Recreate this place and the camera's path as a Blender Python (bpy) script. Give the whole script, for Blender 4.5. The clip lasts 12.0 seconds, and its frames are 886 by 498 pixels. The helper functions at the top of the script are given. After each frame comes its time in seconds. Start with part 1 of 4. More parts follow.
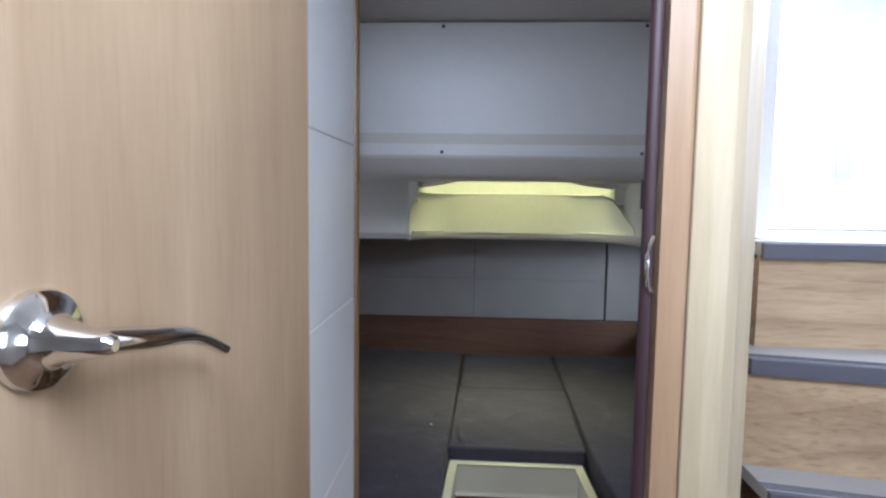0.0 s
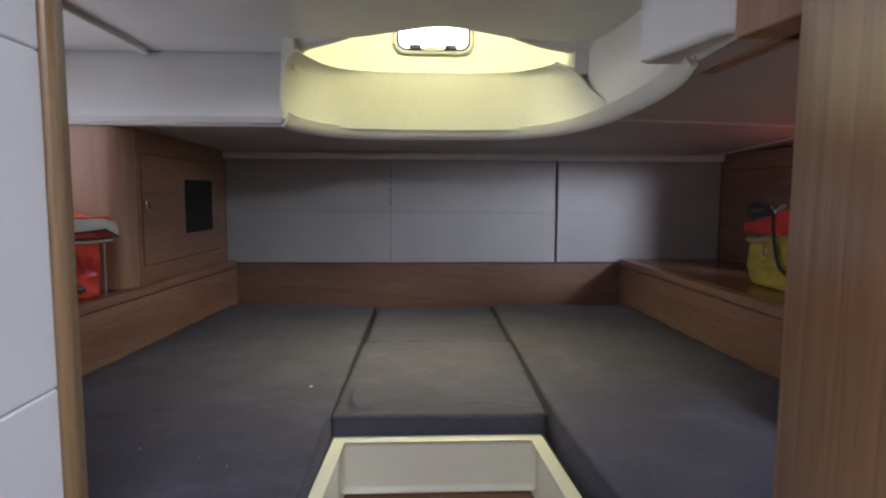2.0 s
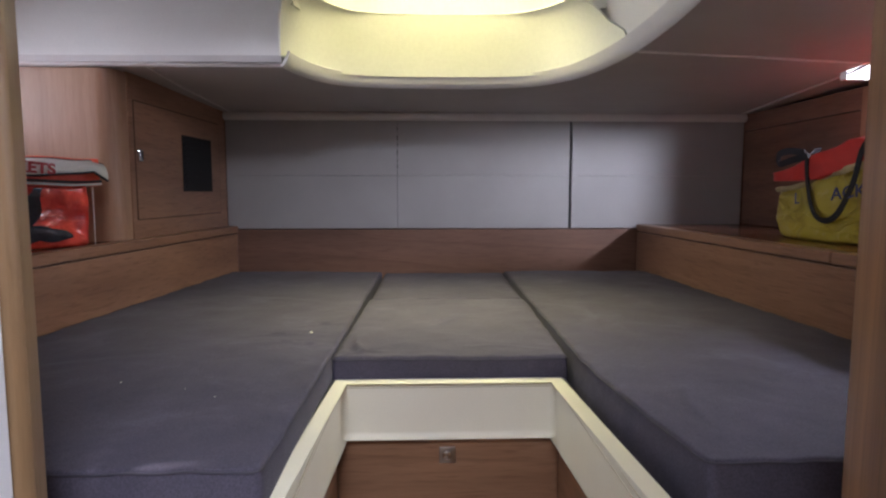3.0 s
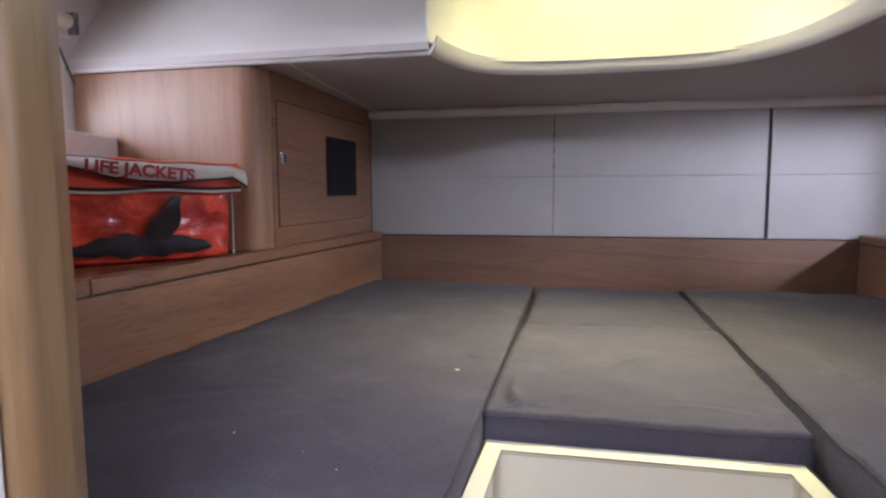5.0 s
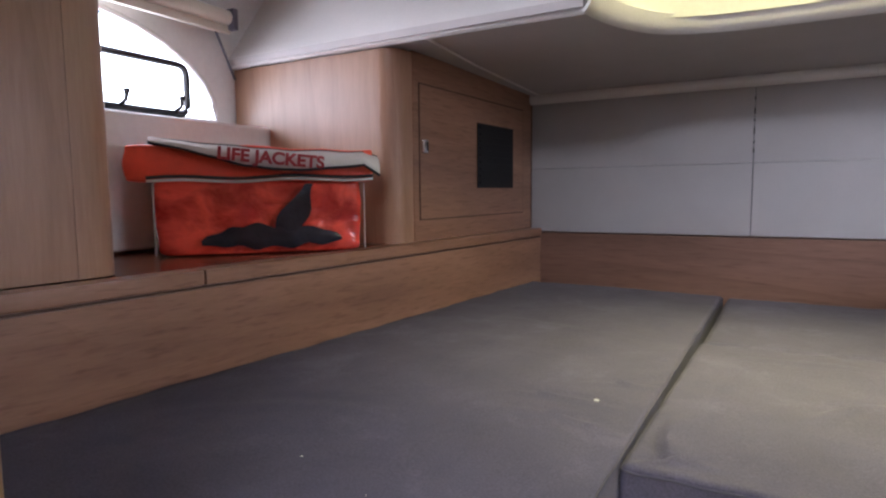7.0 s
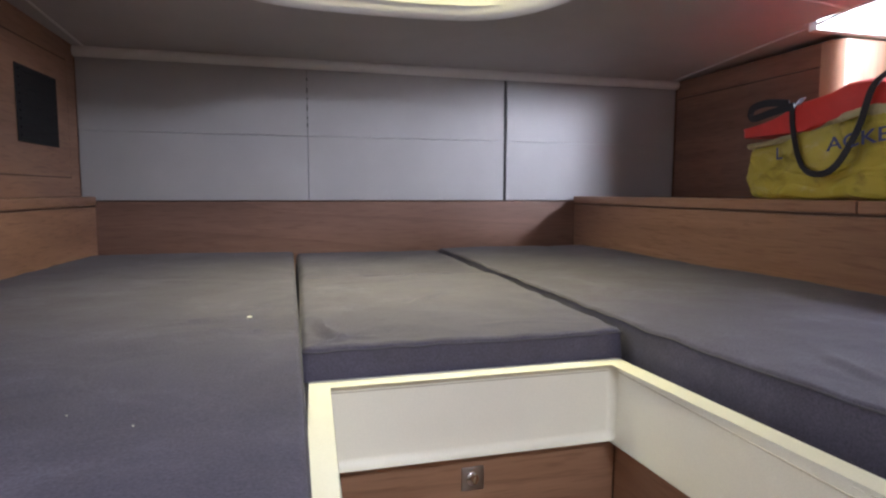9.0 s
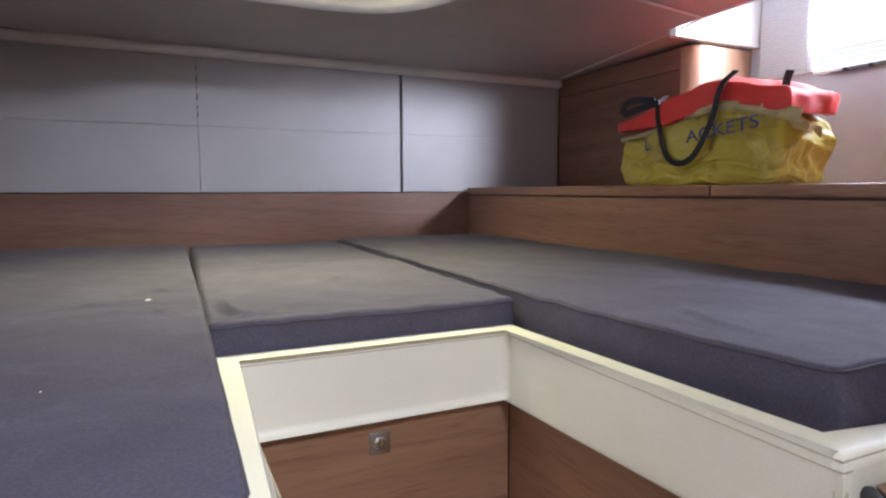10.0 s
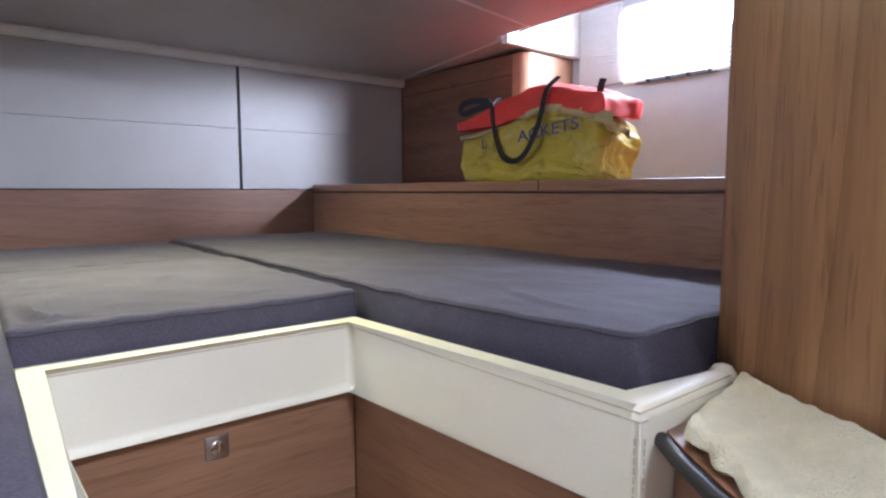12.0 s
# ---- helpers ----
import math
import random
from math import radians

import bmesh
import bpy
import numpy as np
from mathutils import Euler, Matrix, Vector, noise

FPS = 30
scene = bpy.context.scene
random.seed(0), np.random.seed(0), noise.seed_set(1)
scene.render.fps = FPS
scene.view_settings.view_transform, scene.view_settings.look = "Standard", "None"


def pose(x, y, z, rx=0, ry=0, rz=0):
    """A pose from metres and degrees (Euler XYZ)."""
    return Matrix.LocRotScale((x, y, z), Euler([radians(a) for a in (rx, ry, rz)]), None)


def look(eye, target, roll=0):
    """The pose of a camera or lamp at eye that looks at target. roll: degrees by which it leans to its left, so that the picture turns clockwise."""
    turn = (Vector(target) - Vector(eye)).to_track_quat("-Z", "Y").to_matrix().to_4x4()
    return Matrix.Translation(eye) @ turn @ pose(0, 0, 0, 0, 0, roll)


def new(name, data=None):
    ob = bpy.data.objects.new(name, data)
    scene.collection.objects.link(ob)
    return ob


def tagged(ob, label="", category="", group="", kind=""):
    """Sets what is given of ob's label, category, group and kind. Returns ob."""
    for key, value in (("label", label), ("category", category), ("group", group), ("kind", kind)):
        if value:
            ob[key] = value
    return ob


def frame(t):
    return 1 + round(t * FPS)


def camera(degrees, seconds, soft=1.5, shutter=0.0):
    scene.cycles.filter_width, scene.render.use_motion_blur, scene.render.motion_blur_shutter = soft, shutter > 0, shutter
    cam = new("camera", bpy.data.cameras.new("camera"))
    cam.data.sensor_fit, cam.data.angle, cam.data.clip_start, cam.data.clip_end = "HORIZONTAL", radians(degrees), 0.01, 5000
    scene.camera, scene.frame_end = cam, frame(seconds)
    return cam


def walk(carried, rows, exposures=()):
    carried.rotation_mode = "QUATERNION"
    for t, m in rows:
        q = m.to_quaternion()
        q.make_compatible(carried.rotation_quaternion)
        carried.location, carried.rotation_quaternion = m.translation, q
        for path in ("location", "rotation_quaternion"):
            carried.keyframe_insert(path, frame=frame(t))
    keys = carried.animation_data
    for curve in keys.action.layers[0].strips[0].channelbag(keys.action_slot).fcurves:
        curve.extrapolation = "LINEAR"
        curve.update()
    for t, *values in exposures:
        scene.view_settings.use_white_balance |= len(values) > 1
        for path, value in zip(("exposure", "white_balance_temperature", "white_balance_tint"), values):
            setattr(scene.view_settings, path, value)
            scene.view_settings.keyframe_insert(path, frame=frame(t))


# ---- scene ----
cam = camera(73.5, 12.0, soft=2.3)
PATH = [
    (0, (-0.16, -0.601, 1.686), (-0.275, 1.388, 1.512), 0.8),
    (0.5, (-0.127, -0.399, 1.617), (-0.129, 1.593, 1.435), 0.7),
    (1, (-0.087, -0.158, 1.525), (-0.005, 1.833, 1.349), 0.6),
    (1.5, (-0.069, 0.047, 1.4), (0.027, 2.037, 1.225), 0.5),
    (2, (-0.058, 0.216, 1.264), (0.039, 2.205, 1.077), 0.3),
    (2.5, (-0.057, 0.282, 1.123), (0.025, 2.271, 0.933), 0.1),
    (4.5, (-0.085, 0.515, 1.068), (-0.246, 2.499, 0.872), -0.1),
    (5, (-0.121, 0.615, 1.11), (-0.525, 2.564, 0.916), -0.2),
    (5.5, (-0.116, 0.67, 1.086), (-0.753, 2.556, 0.891), -0.4),
    (6, (-0.096, 0.742, 1.074), (-0.908, 2.56, 0.889), -0.8),
    (6.5, (-0.071, 0.856, 1.076), (-1.105, 2.558, 0.892), -0.6),
    (6.7, (-0.073, 0.868, 1.083), (-1.131, 2.555, 0.896), -0.6),
    (8.3, (-0.243, 0.803, 0.993), (-0.114, 2.79, 0.799), 0.1),
    (8.5, (-0.251, 0.792, 0.981), (-0.034, 2.77, 0.788), -0.1),
    (9, (-0.281, 0.747, 0.955), (0.242, 2.668, 0.762), 0.2),
    (9.5, (-0.301, 0.728, 0.933), (0.432, 2.579, 0.742), 0.2),
    (10, (-0.308, 0.695, 0.922), (0.539, 2.496, 0.727), -0.1),
    (10.5, (-0.312, 0.673, 0.912), (0.675, 2.402, 0.718), 0.0),
    (11, (-0.309, 0.668, 0.91), (0.829, 2.301, 0.716), 0.1),
    (11.5, (-0.302, 0.675, 0.912), (0.917, 2.248, 0.716), 0.2),
    (12, (-0.298, 0.679, 0.906), (0.97, 2.213, 0.713), -0.1),
]
walk(cam, [(t, look(eye, target, roll)) for t, eye, target, roll in PATH],
     [(0, -0.55, 5700, 11), (0.9, -0.34, 5700, 12), (1.5, -0.22, 5800, 13), (2.5, 0.10, 6150, 20), (4.5, 0.70, 6020, 23), (6.5, 0.73, 6090, 23), (8.5, 0.74, 6080, 20), (12, 1.06, 5720, 19)])


# ---- world and lights ----
world = bpy.data.worlds.new("sky")
scene.world = world
world.use_nodes = True
wn = world.node_tree
sky = wn.nodes.new("ShaderNodeTexSky")
sky.sky_type = "NISHITA"
sky.sun_disc = False
sky.sun_elevation, sky.sun_rotation = radians(48), radians(115)
wn.links.new(sky.outputs["Color"], wn.nodes["Background"].inputs["Color"])
wn.nodes["Background"].inputs["Strength"].default_value = 0.15


def area_lamp(name, eye, target, sx, sy, watts, colour, spread=180):
    data = bpy.data.lights.new(name, "AREA")
    data.shape, data.size, data.size_y = "RECTANGLE", sx, sy
    data.energy, data.color, data.spread = watts, colour, radians(spread)
    ob = new(name, data)
    ob.matrix_world = look(eye, target)
    return ob


sun_data = bpy.data.lights.new("sun", "SUN")
sun_data.energy, sun_data.angle, sun_data.color = 2.5, radians(0.6), (1.0, 0.96, 0.9)
sun = new("sun", sun_data)
sun.matrix_world = look((3.0, 1.4, 3.6), (0, 0, 0))

DAY = (0.86, 0.92, 1.0)
# daylight in the openings: two hull windows, the portlight, the companionway
area_lamp("window_daylight_port", (-1.74, 1.72, 1.445), (-0.70, 1.82, 1.66), 0.98, 0.27, 4.2, DAY, 130)
area_lamp("window_daylight_starboard", (1.850, 1.75, 1.560), (0.0, 1.75, 1.42), 0.70, 0.13, 8.2, DAY)
# brighter sky low over the bow, slanting aft through the starboard window
area_lamp("window_daylight_slanting", (1.97, 1.47, 1.62), (0.62, 3.18, 1.22), 0.24, 0.20, 2.2, DAY, 50)
area_lamp("portlight_daylight", (0.015, 2.632, 1.91), (0.015, 2.0, 1.91), 0.36, 0.37, 4.0, DAY)
area_lamp("companionway_daylight", (0.95, 1.15, 2.45), (0.75, 0.5, 1.2), 0.7, 0.7, 30.0, DAY)
# added fill lamps for the unseen saloon's daylight; its shell has no openings
area_lamp("saloon_side_fill", (1.95, -1.30, 1.62), (-0.5, 0.6, 1.40), 1.5, 0.7, 38.0, DAY)
area_lamp("saloon_overhead_fill", (0.04, -0.50, 2.29), (-0.01, 1.30, 0.60), 1.05, 0.5, 58.0, DAY)
# warm strip lamp hidden in the top of the ceiling recess
WARM = (1.0, 0.95, 0.45)
area_lamp("recess_strip_lamp", (0.025, 2.12, 1.945), (0.025, 2.32, 1.45), 0.56, 0.08, 6.0, WARM)
# added fill that carries the strip's warm light down to the cushions
area_lamp("recess_down_fill", (0.025, 2.27, 1.945), (0.025, 2.02, 0.73), 0.52, 0.10, 4.2, WARM, 80)


# ---- materials ----
def material(name):
    m = bpy.data.materials.new(name)
    m.use_nodes = True
    return m, m.node_tree, m.node_tree.nodes["Principled BSDF"]


def mapped(tree, scale):
    tc = tree.nodes.new("ShaderNodeTexCoord")
    mp = tree.nodes.new("ShaderNodeMapping")
    mp.inputs["Scale"].default_value = scale
    tree.links.new(tc.outputs["Object"], mp.inputs["Vector"])
    return mp.outputs["Vector"]


def noise_tex(tree, vec, scale, detail=4.0, rough=0.55, distort=0.0):
    n = tree.nodes.new("ShaderNodeTexNoise")
    n.inputs["Scale"].default_value = scale
    n.inputs["Detail"].default_value = detail
    n.inputs["Roughness"].default_value = rough
    n.inputs["Distortion"].default_value = distort
    tree.links.new(vec, n.inputs["Vector"])
    return n.outputs["Fac"]


def ramp(tree, fac, stops):
    r = tree.nodes.new("ShaderNodeValToRGB")
    els = r.color_ramp.elements
    while len(els) < len(stops):
        els.new(0.5)
    for e, (p, c) in zip(els, stops):
        e.position, e.color = p, (*c, 1.0)
    tree.links.new(fac, r.inputs["Fac"])
    return r.outputs["Color"]


def mix(tree, a, b, fac, mode="MIX"):
    m = tree.nodes.new("ShaderNodeMix")
    m.data_type, m.blend_type = "RGBA", mode
    if isinstance(fac, float):
        m.inputs["Factor"].default_value = fac
    else:
        tree.links.new(fac, m.inputs["Factor"])
    for sock, v in ((m.inputs[6], a), (m.inputs[7], b)):
        if isinstance(v, tuple):
            sock.default_value = (*v, 1.0)
        else:
            tree.links.new(v, sock)
    return m.outputs[2]


def bump(tree, bsdf, height, strength, distance):
    b = tree.nodes.new("ShaderNodeBump")
    b.inputs["Strength"].default_value = strength
    b.inputs["Distance"].default_value = distance
    tree.links.new(height, b.inputs["Height"])
    tree.links.new(b.outputs["Normal"], bsdf.inputs["Normal"])


def wood(name, light, mid, dark, axis, gloss=0.38, grain=0.42, figure=0.5, flecks=0.5):
    """Lacquered joinery veneer with the grain along an axis."""
    m, t, b = material(name)
    stretch = {"x": (0.7, 9, 9), "y": (9, 0.7, 9), "z": (9, 9, 0.7)}[axis]
    v = mapped(t, stretch)
    broad = noise_tex(t, v, 1.3, 3.0, 0.5, 0.6)
    fine = noise_tex(t, mapped(t, tuple(s * 5 for s in stretch)), 3.0, 5.0, 0.65, 0.3)
    cloud = noise_tex(t, mapped(t, (1, 1, 1)), 2.2, 2.0)
    wv = t.nodes.new("ShaderNodeTexWave")
    wv.wave_type, wv.bands_direction, wv.wave_profile = "BANDS", "DIAGONAL", "SAW"
    wv.inputs["Scale"].default_value = 1.1
    wv.inputs["Distortion"].default_value = 7.0
    wv.inputs["Detail"].default_value = 2.0
    wv.inputs["Detail Scale"].default_value = 0.7
    t.links.new(mapped(t, tuple(q * 0.55 for q in stretch)), wv.inputs["Vector"])
    c = ramp(t, broad, [(0.3, dark), (0.5, mid), (0.72, light)])
    c = mix(t, c, ramp(t, wv.outputs["Fac"], [(0.0, (1.05, 1.04, 1.03)), (0.8, (0.97, 0.96, 0.95)), (1.0, (0.70, 0.64, 0.58))]), figure, "MULTIPLY")
    c = mix(t, c, ramp(t, fine, [(0.3, (0.62, 0.56, 0.5)), (0.62, (1, 1, 1))]), grain, "MULTIPLY")
    c = mix(t, c, ramp(t, cloud, [(0.3, (0.86, 0.84, 0.82)), (0.7, (1.06, 1.05, 1.03))]), 0.7, "MULTIPLY")
    fleck = noise_tex(t, mapped(t, tuple(q * 1.6 for q in stretch)), 9.0, 2.0, 0.5, 0.2)
    c = mix(t, c, ramp(t, fleck, [(0.56, (1, 1, 1)), (0.68, (0.62, 0.54, 0.48))]), flecks, "MULTIPLY")
    t.links.new(c, b.inputs["Base Color"])
    b.inputs["Roughness"].default_value = gloss
    bump(t, b, fine, 0.12, 0.002)
    return m


def plain(name, colour, rough=0.5, metal=0.0, grain=120.0, vary=0.12, bumpy=0.1, depth=0.001, cloud_scale=3.0):
    """A surface with fine relief and slow uneven tone."""
    m, t, b = material(name)
    v = mapped(t, (1, 1, 1))
    fine = noise_tex(t, v, grain, 3.0, 0.6)
    cloud = noise_tex(t, v, cloud_scale, 4.0, 0.6, 0.4)
    lo = tuple(c * (1 - vary) for c in colour)
    hi = tuple(min(1.0, c * (1 + vary)) for c in colour)
    c = mix(t, ramp(t, cloud, [(0.3, lo), (0.7, hi)]), ramp(t, fine, [(0.25, (0.8, 0.8, 0.8)), (0.7, (1, 1, 1))]), 0.35, "MULTIPLY")
    t.links.new(c, b.inputs["Base Color"])
    b.inputs["Roughness"].default_value = rough
    b.inputs["Metallic"].default_value = metal
    if bumpy:
        bump(t, b, fine, bumpy, depth)
    return m


def cloth(name, colour, weave=330.0):
    """Upholstery with a fine weave, faint scuffs and shallow rumples."""
    m, t, b = material(name)
    v = mapped(t, (1, 1, 1))
    fine = noise_tex(t, v, weave, 2.0, 0.7)
    scuff = noise_tex(t, v, 5.0, 6.0, 0.68, 0.3)
    rumple = noise_tex(t, v, 7.0, 3.0, 0.5, 0.6)
    lo = tuple(c * 0.86 for c in colour)
    hi = tuple(c * 1.55 for c in colour)
    c = ramp(t, scuff, [(0.35, lo), (0.56, colour), (0.80, hi)])
    c = mix(t, c, ramp(t, fine, [(0.32, (0.5, 0.5, 0.5)), (0.68, (1.3, 1.3, 1.3))]), 0.5, "MULTIPLY")
    t.links.new(c, b.inputs["Base Color"])
    b.inputs["Roughness"].default_value = 0.8
    b.inputs["Sheen Weight"].default_value = 0.03
    b.inputs["Specular IOR Level"].default_value = 0.16
    add = t.nodes.new("ShaderNodeMath")
    add.operation = "MULTIPLY_ADD"
    t.links.new(fine, add.inputs[0])
    add.inputs[1].default_value = 0.08
    t.links.new(rumple, add.inputs[2])
    bump(t, b, add.outputs[0], 0.36, 0.014)
    return m


def creased(name, colour, pale, deep):
    """Coated cloth with sharp creases, pale scuffs and darker folds."""
    m, t, b = material(name)
    v = mapped(t, (1, 1, 1))
    fold = noise_tex(t, mapped(t, (1, 1, 2.0)), 4.5, 2.0, 0.45, 1.2)
    ridge = t.nodes.new("ShaderNodeMath")
    ridge.operation = "PINGPONG"
    ridge.inputs[1].default_value = 0.12
    t.links.new(fold, ridge.inputs[0])
    scuff = noise_tex(t, v, 14.0, 4.0, 0.6, 0.9)
    c = ramp(t, scuff, [(0.30, deep), (0.46, colour), (0.62, colour), (0.78, pale)])
    t.links.new(c, b.inputs["Base Color"])
    b.inputs["Roughness"].default_value = 0.42
    bump(t, b, ridge.outputs[0], 0.6, 0.06)
    return m


OAK_Z = wood("joinery_vertical", (0.42, 0.250, 0.160), (0.375, 0.218, 0.136), (0.32, 0.180, 0.110), "z", 0.38, 0.34, 0.25, 0.15)
OAK_Y = wood("joinery_fore_aft", (0.37, 0.204, 0.128), (0.305, 0.163, 0.099), (0.24, 0.123, 0.074), "y", 0.38, 0.42, 0.25, 0.55)
# athwart joinery, about half as bright as the other two
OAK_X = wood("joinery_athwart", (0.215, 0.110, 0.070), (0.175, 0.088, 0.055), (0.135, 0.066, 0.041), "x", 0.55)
ENTRY_WOOD = wood("entry_veneer", (0.43, 0.235, 0.108), (0.335, 0.174, 0.076), (0.215, 0.104, 0.045), "z", 0.36, 0.42, 0.9, 0.7)
# fore-and-aft joinery with the starboard cabinet's shade put into its colour
SHADED_OAK_Y = wood("joinery_fore_aft_shaded", (0.25, 0.128, 0.082), (0.205, 0.102, 0.064), (0.158, 0.076, 0.047), "y", 0.45, 0.42, 0.25)
# the vertical joinery again, with the strip lamp's yellow put into its colour
POST_WOOD = wood("joinery_strip_lit", (0.315, 0.205, 0.104), (0.275, 0.171, 0.083), (0.22, 0.131, 0.061), "z", 0.4, 0.4, 0.25, 0.3)
DRAWER_X = wood("drawer_front_veneer", (0.41, 0.24, 0.145), (0.35, 0.198, 0.115), (0.28, 0.152, 0.086), "x")
DRAWER_Y = wood("side_board_veneer", (0.39, 0.22, 0.13), (0.33, 0.18, 0.103), (0.26, 0.137, 0.077), "y")
DOOR_WOOD = wood("door_veneer", (0.40, 0.292, 0.190), (0.356, 0.255, 0.163), (0.312, 0.218, 0.136), "z", 0.45, 0.20, 0.08, 0.15)
PALE_WOOD = wood("pale_column_veneer", (0.58, 0.49, 0.345), (0.51, 0.425, 0.29), (0.43, 0.35, 0.23), "z", 0.4, 0.22, 0.12, 0.08)
STEP_WOOD = wood("step_veneer", (0.60, 0.45, 0.29), (0.52, 0.38, 0.24), (0.42, 0.30, 0.19), "x", 0.5)
GELCOAT = plain("white_gelcoat", (0.78, 0.77, 0.75), 0.32, 0, 60, 0.04, 0.03)
HEADLINER = plain("vinyl_headliner", (0.50, 0.47, 0.45), 0.62, 0, 260, 0.06, 0.2, 0.001)
MOULDED = plain("moulded_liner", (0.70, 0.68, 0.65), 0.5, 0, 180, 0.04, 0.12, 0.001)
RECESS = plain("recess_liner", (0.74, 0.74, 0.66), 0.45, 0, 90, 0.03, 0.0)
WHITE_BOARD = plain("white_board", (0.80, 0.81, 0.83), 0.45, 0, 200, 0.04, 0.08)
PANEL = plain("panel_vinyl", (0.335, 0.32, 0.31), 0.5, 0, 340, 0.05, 0.25, 0.0008)
PAD = plain("padded_wall_vinyl", (0.85, 0.86, 0.88), 0.48, 0, 300, 0.04, 0.3, 0.0008)
LEATHER = plain("cream_leather", (0.90, 0.87, 0.705), 0.42, 0, 420, 0.04, 0.3, 0.0008)
SEAM = plain("leather_seam", (0.55, 0.50, 0.34), 0.6, 0, 300, 0.05, 0)
FABRIC = cloth("dark_grey_upholstery", (0.087, 0.080, 0.108))
PIPING = plain("dark_piping", (0.05, 0.046, 0.062), 0.7, 0, 400, 0.1, 0.1)
BLACK = plain("black_plastic", (0.018, 0.017, 0.018), 0.45, 0, 200, 0.1, 0.05)
VENT = plain("vent_black", (0.008, 0.008, 0.009), 0.85, 0, 200, 0.1, 0.0)
DARK_GREY = plain("dark_grey_nosing", (0.10, 0.10, 0.13), 0.55, 0, 200, 0.1, 0.1)
SEAL = plain("maroon_rubber_seal", (0.038, 0.017, 0.022), 0.5, 0, 150, 0.1, 0.1)
CHROME = plain("polished_chrome", (0.82, 0.82, 0.84), 0.09, 1.0, 60, 0.02, 0)
STEEL = plain("brushed_steel", (0.55, 0.54, 0.52), 0.32, 1.0, 160, 0.06, 0.05)
ORANGE = plain("orange_red_nylon", (0.80, 0.085, 0.04), 0.42, 0, 300, 0.12, 0.3, 0.001, 14.0)
GREY_TRIM = plain("pale_grey_nylon", (0.55, 0.54, 0.52), 0.5, 0, 300, 0.08, 0.2)
YELLOW = creased("yellow_coated_cloth", (0.47, 0.38, 0.045), (0.54, 0.46, 0.18), (0.30, 0.23, 0.03))
LINING = creased("beige_bag_lining", (0.50, 0.43, 0.22), (0.58, 0.52, 0.34), (0.34, 0.28, 0.12))
RED = plain("red_cloth", (0.66, 0.04, 0.028), 0.55, 0, 260, 0.1, 0.3, 0.001, 9.0)
WEBBING = plain("black_webbing", (0.014, 0.014, 0.018), 0.65, 0, 500, 0.1, 0.2)
BLUE_INK = plain("blue_ink", (0.07, 0.08, 0.20), 0.6, 0, 90, 0.45, 0, 0.001, 40.0)
RED_INK = plain("dark_red_ink", (0.30, 0.02, 0.028), 0.6, 0, 200, 0.1, 0)
TOWEL = plain("cream_terry", (0.93, 0.87, 0.62), 0.95, 0, 330, 0.07, 0.9, 0.006, 24.0)
BLIND = plain("cream_blind_cloth", (0.66, 0.60, 0.50), 0.75, 0, 220, 0.06, 0.1)
GROOVE = plain("shadow_gap_black", (0.02, 0.014, 0.012), 0.8, 0, 100, 0.1, 0)
GAP = plain("brown_shadow_gap", (0.10, 0.055, 0.035), 0.7, 0, 100, 0.1, 0)
FLOOR_WOOD = wood("cabin_sole", (0.30, 0.19, 0.11), (0.25, 0.15, 0.085), (0.18, 0.11, 0.06), "y", 0.4)
TEAL = plain("teal_tint_acrylic", (0.45, 0.66, 0.68), 0.15, 0, 50, 0.03, 0)


def glass_material():
    m, t, b = material("window_glass")
    b.inputs["Base Color"].default_value = (0.94, 0.97, 0.97, 1)
    b.inputs["Roughness"].default_value = 0.02
    b.inputs["Transmission Weight"].default_value = 1.0
    b.inputs["IOR"].default_value = 1.45
    return m


GLASS = glass_material()


def film_material():
    m, t, b = material("clear_film")
    b.inputs["Base Color"].default_value = (0.9, 0.16, 0.1, 1)
    b.inputs["Roughness"].default_value = 0.12
    n = noise_tex(t, mapped(t, (1, 1, 1.5)), 11.0, 3.0, 0.5, 0.25)
    c = ramp(t, n, [(0.36, (0.42, 0.02, 0.016)), (0.60, (0.86, 0.085, 0.05))])
    t.links.new(c, b.inputs["Base Color"])
    bump(t, b, n, 0.9, 0.02)
    b.inputs["Coat Weight"].default_value = 1.0
    b.inputs["Coat Roughness"].default_value = 0.06
    return m


FILM = film_material()


def pleat_material():
    """Thin white cloth that lets part of the daylight through."""
    m, t, b = material("pleated_blind_cloth")
    b.inputs["Base Color"].default_value = (0.80, 0.80, 0.80, 1)
    b.inputs["Roughness"].default_value = 0.8
    through_cloth = t.nodes.new("ShaderNodeBsdfTranslucent")
    through_cloth.inputs["Color"].default_value = (0.75, 0.77, 0.80, 1)
    both = t.nodes.new("ShaderNodeMixShader")
    both.inputs[0].default_value = 0.45
    t.links.new(b.outputs["BSDF"], both.inputs[1])
    t.links.new(through_cloth.outputs["BSDF"], both.inputs[2])
    t.links.new(both.outputs["Shader"], t.nodes["Material Output"].inputs["Surface"])
    return m


PLEAT = pleat_material()


